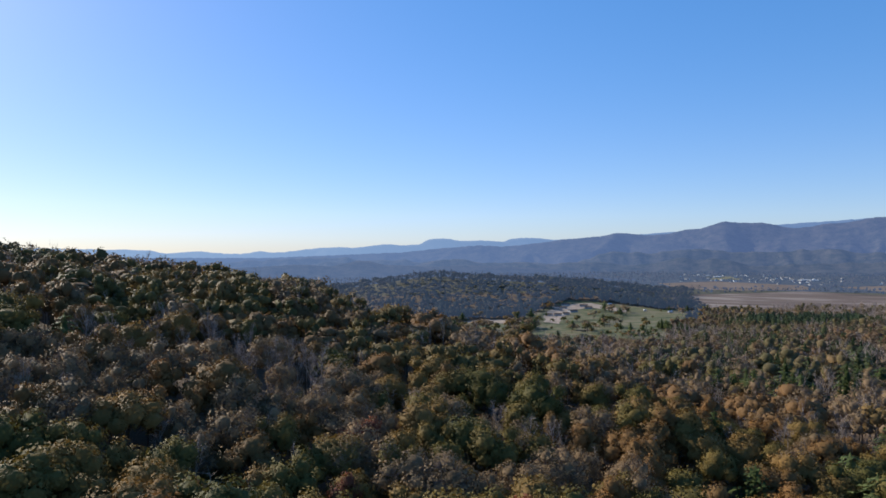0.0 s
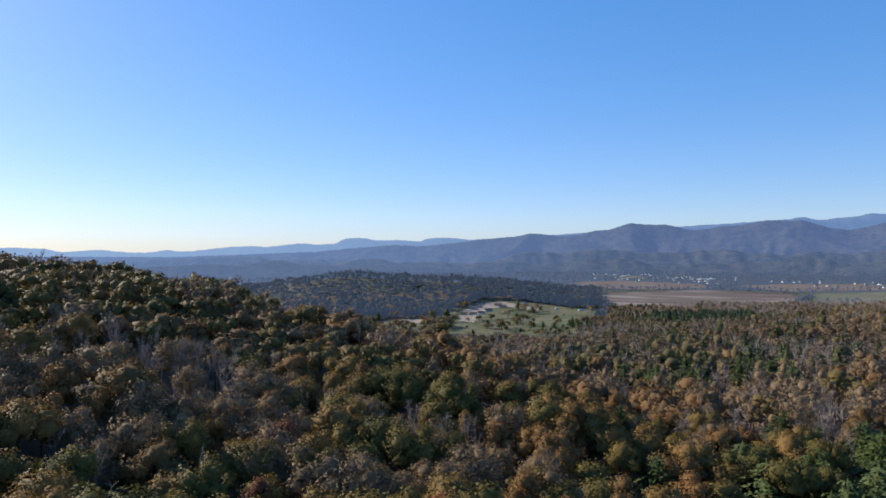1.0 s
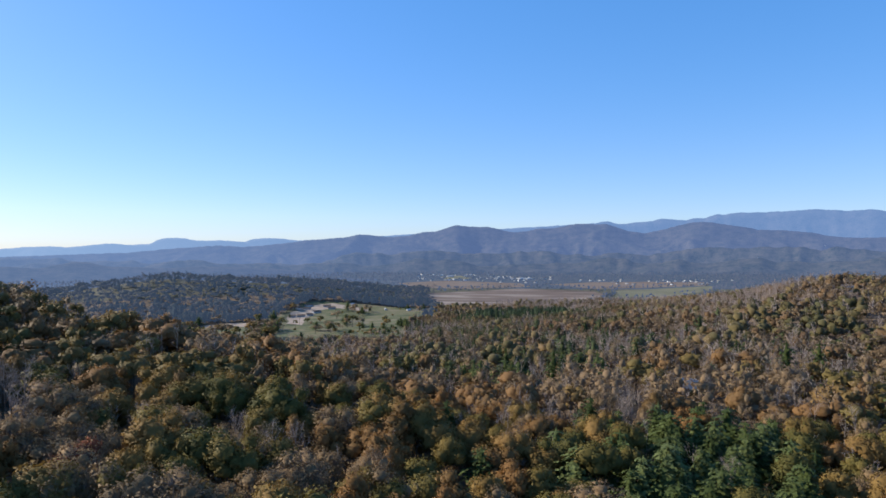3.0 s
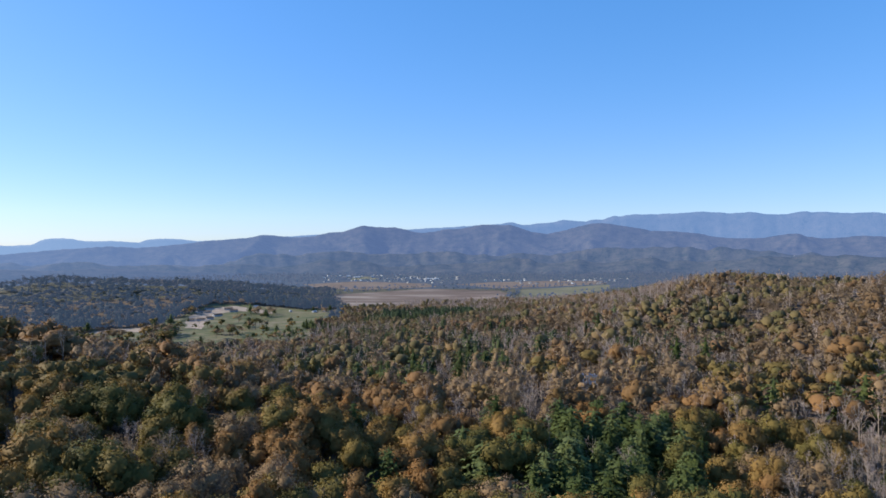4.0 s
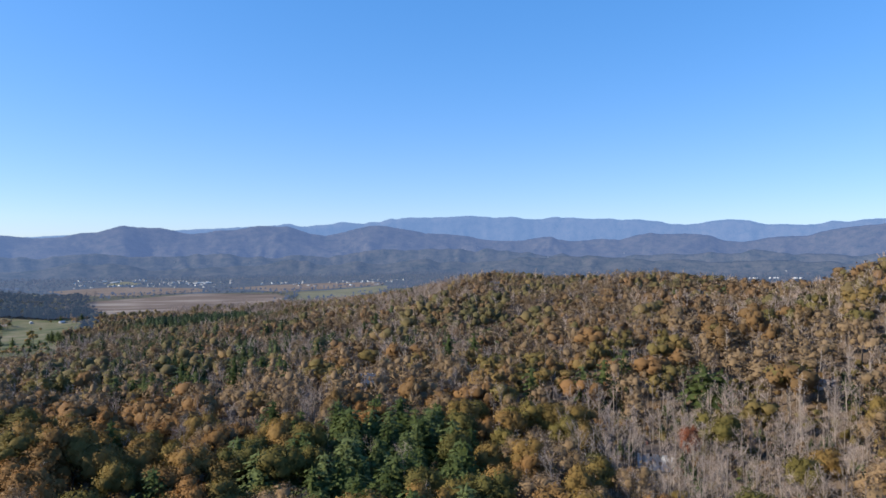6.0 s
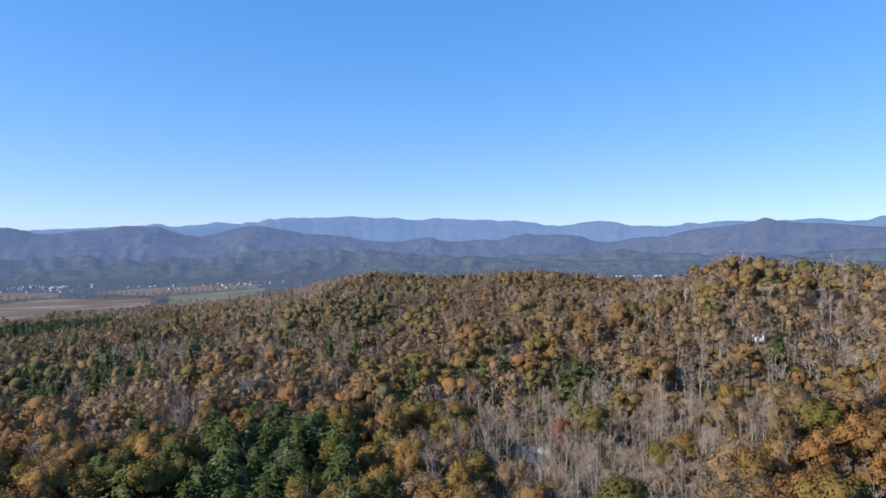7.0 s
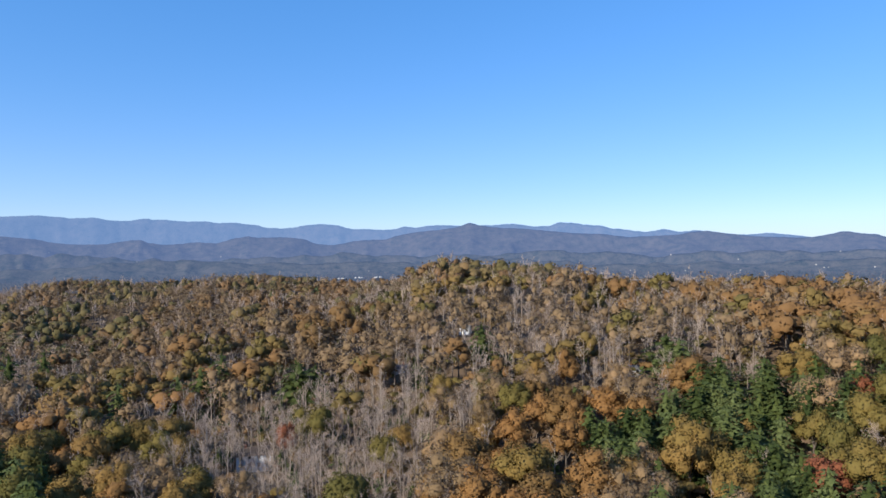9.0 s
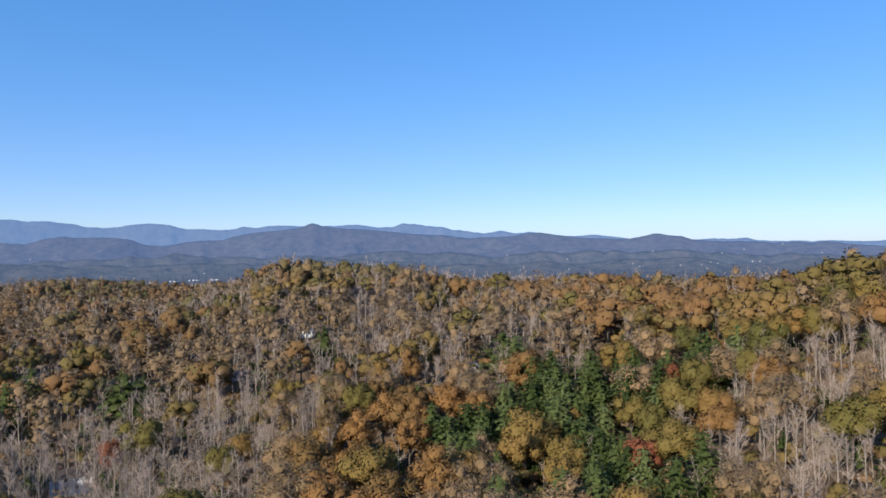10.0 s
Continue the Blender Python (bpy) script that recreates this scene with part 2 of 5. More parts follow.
HILLS_NEAR = hazed_forest("mountain_woods_near", HILL_TONES, 0.45, (0.106, 0.174, 0.345))
HILLS_FOOT = hazed_forest("foothill_woods", HILL_TONES, 0.41, (0.096, 0.160, 0.318))
# far ground gets the haze glow too
HAZED_GROUND = hazed_forest("hazed_valley_floor", HILL_TONES, 0.40, (0.088, 0.142, 0.268))
HILLS_WEST = hazed_forest("west_hills_woods", HILL_TONES, 0.58, (0.092, 0.146, 0.293), 0.1, (0.115, 0.185, 0.34))

# ---- mesh helpers ----
RNG = np.random.default_rng(7)


def mesh_from(name, verts, quads=None, tris=None, mats=(), mat_index=None, tint=None, smooth=False, normals=None):
    me = bpy.data.meshes.new(name)
    quads = np.zeros((0, 4), int) if quads is None else np.asarray(quads, int).reshape(-1, 4)
    tris = np.zeros((0, 3), int) if tris is None else np.asarray(tris, int).reshape(-1, 3)
    verts = np.asarray(verts, np.float32)
    me.vertices.add(len(verts))
    me.vertices.foreach_set("co", verts.ravel())
    loops = np.concatenate([quads.ravel(), tris.ravel()]).astype(np.int32)
    me.loops.add(len(loops))
    me.loops.foreach_set("vertex_index", loops)
    n4, n3 = len(quads), len(tris)
    me.polygons.add(n4 + n3)
    starts = np.concatenate([np.arange(n4) * 4, n4 * 4 + np.arange(n3) * 3]).astype(np.int32)
    me.polygons.foreach_set("loop_start", starts)
    for m in mats:
        me.materials.append(m)
    if mat_index is not None:
        me.polygons.foreach_set("material_index", np.asarray(mat_index, np.int32))
    if smooth:
        me.polygons.foreach_set("use_smooth", np.ones(n4 + n3, bool))
    if tint is not None:
        a = me.attributes.new("tint", "FLOAT", "POINT")
        a.data.foreach_set("value", np.asarray(tint, np.float32))
    me.update(calc_edges=True)
    if normals is not None:
        me.normals_split_custom_set_from_vertices(np.asarray(normals, np.float32))
    return me


class Geo:
    """Quads and triangles gathered into one mesh, each with a material slot."""

    def __init__(self):
        self.v, self.q, self.t, self.qm, self.tm, self.nv, self.n = [], [], [], [], [], [], 0

    def add(self, v, q=None, t=None, slot=0, normals=None):
        v = np.asarray(v, float)
        if q is not None and len(q):
            self.q.append(np.asarray(q, int) + self.n)
            self.qm.append(np.full(len(q), slot))
        if t is not None and len(t):
            self.t.append(np.asarray(t, int) + self.n)
            self.tm.append(np.full(len(t), slot))
        self.v.append(v)
        self.nv.append(np.zeros_like(v) if normals is None else normals)
        self.n += len(v)

    def arrays(self):
        v = np.concatenate(self.v) if self.v else np.zeros((0, 3))
        q = np.concatenate(self.q) if self.q else np.zeros((0, 4), int)
        t = np.concatenate(self.t) if self.t else np.zeros((0, 3), int)
        qm = np.concatenate(self.qm) if self.qm else np.zeros(0, int)
        tm = np.concatenate(self.tm) if self.tm else np.zeros(0, int)
        return v, q, t, qm, tm

    def normals(self):
        return np.concatenate(self.nv) if self.nv else np.zeros((0, 3))


def tube(geo, pts, radii, sides, slot=0):
    """A tapered round limb along pts."""
    pts = np.asarray(pts, float)
    ang = np.arange(sides) * 2 * np.pi / sides
    rings = []
    for i, p in enumerate(pts):
        d = pts[min(i + 1, len(pts) - 1)] - pts[max(i - 1, 0)]
        d = d / (np.linalg.norm(d) + 1e-9)
        a = np.cross(d, (0.3, 0.9, 0.1) if abs(d[2]) > 0.8 else (0, 0, 1))
        a = a / (np.linalg.norm(a) + 1e-9)
        b = np.cross(d, a)
        rings.append(p + radii[i] * (np.cos(ang)[:, None] * a + np.sin(ang)[:, None] * b))
    q = []
    for i in range(len(pts) - 1):
        for k in range(sides):
            k2 = (k + 1) % sides
            q.append((i * sides + k, i * sides + k2, (i + 1) * sides + k2, (i + 1) * sides + k))
    geo.add(np.concatenate(rings), q, None, slot)


def cards(geo, c, nrm, size, rng, round_to=None, slot=0):
    """Clumps of leaves: small uneven three-cornered sprays at c, facing about nrm; lit as parts of a rounded crown."""
    n = len(c)
    nrm = nrm / (np.linalg.norm(nrm, axis=1)[:, None] + 1e-9)
    a = np.cross(nrm, rng.normal(size=(n, 3)))
    a /= np.linalg.norm(a, axis=1)[:, None] + 1e-9
    b = np.cross(nrm, a)
    s = (size * 0.6)[:, None]
    k = lambda: rng.uniform(0.65, 1.3, (n, 1))
    v = np.stack([c + a * s * k(), c + (-0.5 * a + 0.87 * b) * s * k(), c + (-0.5 * a - 0.87 * b) * s * k()], 1).reshape(-1, 3)
    nv = None
    if round_to is not None:
        nv = round_to / (np.linalg.norm(round_to, axis=1)[:, None] + 1e-9)
        nv = np.repeat(nv * 0.85 + nrm * 0.15, 3, axis=0)
        nv /= np.linalg.norm(nv, axis=1)[:, None] + 1e-9
    geo.add(v, None, np.arange(n * 3).reshape(-1, 3), slot, nv)


_g = (1 + 5 ** 0.5) / 2
ICO_V = np.array([(-1, _g, 0), (1, _g, 0), (-1, -_g, 0), (1, -_g, 0), (0, -1, _g), (0, 1, _g), (0, -1, -_g), (0, 1, -_g), (_g, 0, -1), (_g, 0, 1), (-_g, 0, -1), (-_g, 0, 1)]) / math.hypot(1, _g)
ICO_F = np.array([(0, 11, 5), (0, 5, 1), (0, 1, 7), (0, 7, 10), (0, 10, 11), (1, 5, 9), (5, 11, 4), (11, 10, 2), (10, 7, 6), (7, 1, 8),
                  (3, 9, 4), (3, 4, 2), (3, 2, 6), (3, 6, 8), (3, 8, 9), (4, 9, 5), (2, 4, 11), (6, 2, 10), (8, 6, 7), (9, 8, 1)])


def inner_mass(geo, centre, radius, rng, middle, slot=0):
    """The dense leaves inside one bough of a crown, uneven, behind the outer sprays."""
    v = ICO_V * np.asarray(radius) * rng.uniform(0.82, 1.15, (12, 1))
    a = rng.uniform(0, 6.3)
    v = np.stack([v[:, 0] * math.cos(a) - v[:, 1] * math.sin(a), v[:, 0] * math.sin(a) + v[:, 1] * math.cos(a), v[:, 2]], 1)
    n = v / np.linalg.norm(v, axis=1)[:, None]
    m = centre + v - middle
    n = n * 0.6 + m / (np.linalg.norm(m, axis=1)[:, None] + 1e-9) * 0.5
    geo.add(centre + v, None, ICO_F, slot, n / np.linalg.norm(n, axis=1)[:, None])


def twigs(geo, base, tip, width, slot=0):
    """Fine twigs as thin three-cornered spikes."""
    n = len(base)
    d = tip - base
    side = np.cross(d, RNG.normal(size=(n, 3)))
    side = side / (np.linalg.norm(side, axis=1)[:, None] + 1e-9) * np.asarray(width).reshape(-1, 1) * 0.5
    v = np.stack([base - side, base + side, tip], 1).reshape(-1, 3)
    geo.add(v, None, np.arange(n * 3).reshape(-1, 3), slot)


def lattice(x, y, seed):
    """Smooth random values on a unit lattice, -1 to 1."""
    x, y = np.asarray(x, float), np.asarray(y, float)
    ix, iy = np.floor(x).astype(np.int64), np.floor(y).astype(np.int64)
    fx, fy = x - ix, y - iy
    fx, fy = fx * fx * (3 - 2 * fx), fy * fy * (3 - 2 * fy)

    def corner(i, j):
        h = (i * 374761393 + j * 668265263 + seed * 974711) & 0xFFFFFFFF
        h = ((h ^ (h >> 13)) * 1274126177) & 0xFFFFFFFF
        return ((h ^ (h >> 16)) & 0xFFFF) / 32767.5 - 1
    return (corner(ix, iy) * (1 - fx) + corner(ix + 1, iy) * fx) * (1 - fy) + (corner(ix, iy + 1) * (1 - fx) + corner(ix + 1, iy + 1) * fx) * fy


def patches(x, y, size, seed, octaves=3):
    """Uneven patches of about that size in metres, about -1 to 1."""
    z, w, total = 0.0, 1.0, 0.0
    for k in range(octaves):
        z = z + w * lattice(np.asarray(x) / size * 2 ** k + 17.3 * k, np.asarray(y) / size * 2 ** k - 9.1 * k, seed + 31 * k)
        total += w * w
        w *= 0.6
    return z / total ** 0.5 * 1.5


# ---- trees: each builder gives the wood and the foliage as two sets of faces ----
def oak(rng, n_cards, card, limbs, h=19.0, spread=4.6, sparse=False, n_lobes=9):
    """A broad hardwood: trunk, limbs, and a domed crown built of rounded boughs covered in leaf sprays."""
    wood, crown = Geo(), Geo()
    lean = rng.normal(0, 0.4, 2)
    if limbs > 0:
        pts = [(0, 0, -1.0), (lean[0] * 0.2, lean[1] * 0.2, h * 0.25), (lean[0] * 0.6, lean[1] * 0.6, h * 0.5), (lean[0], lean[1], h * 0.8)]
        tube(wood, pts, [0.38, 0.30, 0.22, 0.06], 6 if limbs > 3 else 3)
    cz = h * rng.uniform(0.60, 0.66)
    k = np.arange(n_lobes) + 0.5
    up = 1 - 1.45 * k / n_lobes
    turn = k * 2.39996 + rng.uniform(0, 6.3)
    ring = np.sqrt(np.clip(1 - up ** 2, 0, 1))
    lob = np.stack([ring * np.cos(turn), ring * np.sin(turn), up], 1) + rng.normal(0, 0.2, (n_lobes, 3))
    lob *= rng.uniform(0.45, 0.85, (n_lobes, 1))
    lob = lob * np.array([spread, spread, h * 0.30]) + np.array([lean[0], lean[1], cz])
    rad = rng.uniform(0.30, 0.56, n_lobes) * spread * (1.25 if n_lobes < 6 else 1.0)
    for i in range(min(limbs, n_lobes)):
        z0 = h * rng.uniform(0.28, 0.5)
        p0 = np.array([lean[0] * z0 / h, lean[1] * z0 / h, z0])
        mid = (p0 + lob[i]) / 2 + (0, 0, 0.5)
        tube(wood, [p0, mid, lob[i]], [0.15, 0.10, 0.03], 4)
    heart = np.array([lean[0], lean[1], cz - h * 0.10])
    m = n_cards * 3
    idx = rng.integers(0, n_lobes, m)
    d = rng.normal(size=(m, 3))
    d[:, 2] = d[:, 2] * 0.9 + 0.2
    d /= np.linalg.norm(d, axis=1)[:, None]
    c = lob[idx] + d * rad[idx][:, None] * (0.80 + 0.42 * rng.uniform(0, 1, (m, 1)) ** 1.6)
    inside = (np.linalg.norm(c[:, None, :] - lob[None], axis=2) < rad[None] * 0.68).any(1)
    keep = np.where(~inside)[0][:n_cards]
    c, d = c[keep], d[keep]
    if not sparse:
        for i in range(n_lobes):
            inner_mass(crown, lob[i], rad[i] * (0.78 if n_cards > 1000 else 0.84) * np.array([1, 1, 0.92]), rng, heart)
    elif n_lobes >= 4:
        for i in range(0, n_lobes, 2):
            inner_mass(crown, lob[i], rad[i] * 0.6 * np.ones(3), rng, heart)
    mid = c - heart
    mid /= np.linalg.norm(mid, axis=1)[:, None]
    cards(crown, c, d + rng.normal(0, 0.4, d.shape), card * rng.uniform(0.7, 1.3, len(c)), rng, d * 0.65 + mid * 0.5)
    if sparse:
        k = n_cards // 2
        i2 = rng.integers(0, n_lobes, k)
        dd = rng.normal(size=(k, 3)) + (0, 0, 0.7)
        dd /= np.linalg.norm(dd, axis=1)[:, None]
        twigs(wood, lob[i2], lob[i2] + dd * rad[i2][:, None] * 1.3, np.full(k, card * 0.12))
    return wood, crown


def bare(rng, n_twigs, width, limbs, h=19.5):
    """A leafless hardwood: straight trunk, rising limbs, a haze of fine twigs."""
    wood, crown = Geo(), Geo()
    lean = rng.normal(0, 0.5, 2)
    top = np.array([lean[0], lean[1], h * 0.9])
    f = lambda z: np.array([lean[0] * z / (h * 0.9), lean[1] * z / (h * 0.9), z])
    tube(wood, [f(-1.0), f(h * 0.6), top], [0.17 + width * 0.4, 0.10 + width * 0.3, 0.02 + width * 0.1], 6 if limbs > 8 else 3)
    heads = [(f(h * 0.5), top)]
    for i in range(limbs):
        z0 = h * rng.uniform(0.36, 0.78)
        a = rng.uniform(0, 2 * np.pi)
        reach = rng.uniform(1.8, 4.3) * (1.15 - z0 / h * 0.6)
        rise = rng.uniform(2.8, 5.2)
        p0 = f(z0)
        p1 = p0 + np.array([np.cos(a) * reach * 0.55, np.sin(a) * reach * 0.55, rise * 0.45])
        p2 = p0 + np.array([np.cos(a) * reach, np.sin(a) * reach, rise])
        if width < 0.25:
            tube(wood, [p0, p1, p2], [0.06 + width * 0.4, 0.04 + width * 0.3, 0.01 + width * 0.1], 3)
        heads.append((p1, p2))
    hi = rng.integers(0, len(heads), n_twigs)
    a = np.array([heads[i][0] for i in hi])
    b = np.array([heads[i][1] for i in hi])
    base = a + (b - a) * rng.uniform(0.0, 1.0, (n_twigs, 1))
    d = rng.normal(size=(n_twigs, 3)) * np.array([0.85, 0.85, 0.45]) + (0, 0, 0.85)
    d /= np.linalg.norm(d, axis=1)[:, None]
    twigs(crown, base, base + d * rng.uniform(1.1, 2.7, (n_twigs, 1)), np.full(n_twigs, width) * rng.uniform(0.7, 1.4, n_twigs))
    return wood, crown


def pine(rng, whorls, boughs, tufts, tuft, h=24.0, spread=4.0):
    """A white pine: whorls of flat, slightly drooping boughs with open gaps between them, tapering to a pointed top."""
    wood, crown = Geo(), Geo()
    tube(wood, [(0, 0, -1), (0, 0, h * 0.5), (0, 0, h * 0.97)], [0.36, 0.24, 0.04], 6 if whorls > 8 else 3)
    C, N = [], []
    for w in range(whorls):
        u = (w + 0.2) / whorls
        z = h * (0.24 + 0.76 * u)
        reach = spread * (min(1.0, 0.66 + u * 1.4) * (1 - u) ** 0.55 + 0.11) * rng.uniform(0.75, 1.2)
        off = rng.uniform(0, 6.3)
        n = max(3, round(boughs * (1 - 0.4 * u)))
        for b in range(n):
            a = off + b * 2 * np.pi / n + rng.normal(0, 0.2)
            ln = reach * rng.uniform(0.65, 1.25)
            m = max(2, int(tufts * (0.4 + 0.6 * (1 - u))))
            q = np.linspace(0.25, 1.0, m) + rng.normal(0, 0.05, m)
            side = rng.normal(0, 0.22, m) * ln * (1.1 - 0.5 * q)
            drop = 0.10 * q - 0.34 * q ** 2
            C.append(np.stack([np.cos(a) * q * ln - np.sin(a) * side, np.sin(a) * q * ln + np.cos(a) * side, z + drop * ln + rng.normal(0, 0.07, m)], 1))
            N.append(np.stack([np.cos(a) * q * 0.55, np.sin(a) * q * 0.55, np.full(m, 0.8)], 1))
    C, N = np.concatenate(C), np.concatenate(N)
    cards(crown, C, N + rng.normal(0, 0.16, C.shape), tuft * (0.55 + 0.45 * (1 - C[:, 2] / h)) * 1.3 * rng.uniform(0.75, 1.3, len(C)), rng, N + rng.normal(0, 0.15, C.shape))
    ring = np.arange(6) * np.pi / 3
    for z0, z1, rr in ((0.26, 0.60, 0.50), (0.42, 0.80, 0.38), (0.62, 1.01, 0.24)):
        base = np.stack([np.cos(ring) * spread * rr, np.sin(ring) * spread * rr, np.full(6, h * z0)], 1) * rng.uniform(0.85, 1.1, (6, 1))
        nv = np.concatenate([np.stack([np.cos(ring), np.sin(ring), np.full(6, 0.3)], 1), [(0, 0, 1)]])
        crown.add(np.concatenate([base, [(0, 0, h * z1)]]), None, [(k, (k + 1) % 6, 6) for k in range(6)], 0, nv / np.linalg.norm(nv, axis=1)[:, None])
    return wood, crown


# ---- the lie of the land ----
# ground heights along bearings (degrees left of the first view), at these distances from the camera
RANGES = [0, 110, 150, 200, 250, 310, 400, 500, 600, 800, 1100, 1500]
WEST = {
    180: [60, 62, 66, 72, 80, 88, 95, 96, 92, 70, 30, 5],
    130: [60, 64, 70, 80, 90, 98, 105, 106, 104, 80, 40, 5],
    60: [60, 66, 74, 86, 96, 104, 112, 114, 112, 100, 55, 10],
    33: [57, 65, 72, 82, 90, 98, 107, 106, 100, 78, 40, 6],
    22: [56, 59, 67, 77, 84, 89, 94, 90, 74, 46, 18, 2],
    15: [55, 55, 62, 71, 77, 85, 88, 74, 58, 32, 10, 0],
    11: [55, 53, 59, 65, 71, 82, 86, 72, 50, 24, 7, 0],
    8: [54, 52, 57, 61, 65, 75, 70, 52, 36, 16, 5, 0],
    5: [54, 52, 56, 59, 62, 72, 66, 48, 32, 12, 3, 0],
    0: [54, 51, 55, 57, 60, 66, 56, 36, 24, 7, 0, 0],
    -5: [53, 50, 54, 56, 58, 62, 49, 32, 21, 4, 0, 0],
    -12: [52, 48, 51, 54, 56, 54, 40, 29, 18, 2, 0, 0],
    -18: [51, 47, 50, 53, 51, 43, 36, 31, 22, 6, 1, 0],
    -24: [51, 46, 48, 49, 43, 39, 38, 35, 28, 13, 4, 0],
    -31: [51, 44, 44, 45, 44, 44, 43, 40, 34, 22, 8, 0],
}
EAST = {
    -38: [50, 43, 43, 48, 50, 50, 47, 43, 39, 33, 22, 2],
    -43: [50, 43, 42, 46, 49, 50, 49, 48, 47, 48, 36, 6],
    -46: [50, 42, 42, 45, 48, 50, 51, 52, 53, 60, 44, 8],
    -50: [50, 42, 42, 44, 47, 49, 53, 56, 59, 77, 52, 8],
    -54: [50, 42, 42, 43, 46, 45.5, 49, 54, 58, 81, 51, 3],
    -59: [50, 42, 42, 43, 45, 49, 56, 63, 69, 74, 44, 6],
    -62: [50, 42, 42, 43, 44, 52, 62, 70, 76, 78, 46, 8],
    -65: [50, 42, 42, 43, 44, 53, 65, 74, 79, 82, 46, 8],
    -69: [50, 43, 43, 43, 46, 56, 67, 76, 78, 77, 42, 5],
    -72: [50, 43, 44, 44, 49, 58.5, 68, 75, 74, 65, 37, 3],
    -78: [50, 45, 47, 48, 55, 68, 80, 82, 76, 62, 36, 5],
    -80.5: [50, 46, 48, 50, 58, 71, 92, 95, 84, 62, 36, 5],
    -84: [50, 47, 50, 53, 61, 73, 92, 96, 82, 58, 32, 1],
    -90: [50, 47, 50, 54, 64, 77, 93, 94, 78, 56, 31, 1],
    -93: [50, 47, 50, 54, 66, 78.5, 91, 90, 73, 53, 30, 0],
    -95.5: [50, 47, 50, 54, 67, 78.5, 85, 79, 67, 51, 30, 0],
    -100: [50, 47, 49, 53, 66, 80.5, 87, 79, 67, 51, 29, 2],
    -107: [50, 47, 49, 54, 68, 84, 86, 76, 62, 46, 26, 1],
    -113: [51, 48, 51, 59, 72, 83.5, 83, 73, 59, 43, 25, 0],
    -119: [52, 50, 56, 66, 78, 86, 85, 76, 62, 48, 30, 5],
    -123.5: [53, 52, 60, 72, 85, 88, 86, 78, 64, 50, 30, 5],
    -126: [54, 54, 64, 77, 94, 96, 90, 80, 66, 50, 30, 5],
    -130: [54, 55, 66, 80, 99, 101, 94, 82, 68, 52, 30, 5],
    -152: [58, 58, 66, 78, 90, 96, 98, 92, 80, 60, 30, 5],
}
_az = np.array(sorted(list(WEST) + list(EAST)), float)
_tab = np.array([{**WEST, **EAST}[a] for a in _az], float)
_az = np.concatenate([[-180.0], _az])
_tab = np.concatenate([_tab[-1:], _tab])
GA = np.arange(-180, 181, 1.0)
GR = np.arange(0, 1501, 10.0)
_byr = np.array([np.interp(GR, RANGES, row) for row in _tab])
GRID = np.array([np.interp(GA, _az, _byr[:, k]) for k in range(len(GR))]).T


def soften(g, axis, w):
    k = np.exp(-0.5 * (np.arange(-3 * w, 3 * w + 1) / w) ** 2)
    k /= k.sum()
    mode = "wrap" if axis == 0 else "edge"
    pad = [(3 * w, 3 * w) if i == axis else (0, 0) for i in (0, 1)]
    return np.apply_along_axis(lambda r: np.convolve(r, k, "valid"), axis, np.pad(g, pad, mode=mode))


GRID = soften(soften(GRID, 1, 2), 0, 1)


def bumps(x, y, s, seed):
    """Smooth, cheap rolling relief, about -1 to 1."""
    a = seed * 1.7
    return (np.sin(x / s + 1.3 * np.sin(y / s * 0.7 + a) + a) + np.sin(y / s * 1.1 + 1.1 * np.sin(x / s * 0.8 - a) + 2 * a) + np.sin((x + y) / s * 0.6 + a * 3)) / 3


def bearing(x, y):
    return np.degrees(np.arctan2(-np.asarray(x, float), np.asarray(y, float)))


def at(az, r):
    return -r * math.sin(radians(az)), r * math.cos(radians(az))


# knolls on which houses stand: x, y, height, radius
MOUNDS = [(245, 272, 2, 20), (236, 285, 2, 20), (268, -154, 5, 14), (328, 37, 4, 18), (289, 62, 2, 18), (262, -35, 2, 16)]


def land(x, y):
    """Height of the ground."""
    x, y = np.asarray(x, float), np.asarray(y, float)
    r, az = np.hypot(x, y), bearing(x, y)
    fi = np.clip((az + 180), 0, 359.999)
    fr = np.clip(r / 10, 0, len(GR) - 1.001)
    i, j = fi.astype(int), fr.astype(int)
    u, v = fi - i, fr - j
    z = (GRID[i, j] * (1 - u) * (1 - v) + GRID[i + 1, j] * u * (1 - v) + GRID[i, j + 1] * (1 - u) * v + GRID[i + 1, j + 1] * u * v)
    near = np.clip((1000 - r) / 300, 0, 1)
    z = z + near * np.clip(r / 300, 0, 1) * 4.0 * bumps(x, y, 52, 7) + near * (2.0 * bumps(x, y, 23, 1) + 1.2 * bumps(x, y, 9, 2))
    for mx, my, high, wide in MOUNDS:
        z = z + high * np.exp(-((x - mx) ** 2 + (y - my) ** 2) / (2 * wide * wide))
    # the long wooded rise beyond the meadow
    rise = np.exp(-((az + 3) / 13.5) ** 4) * np.exp(-((r - 1690) / 260.0) ** 2)
    z = z + rise * (37 + 9 * patches(x, y, 260, 77, 2) + 4 * bumps(x, y, 38, 5))
    # wooded rolling floor far off
    z = z + np.clip((r - 2300) / 900, 0, 1) * 3 * bumps(x, y, 160, 4)
    return z


FIELDS = []


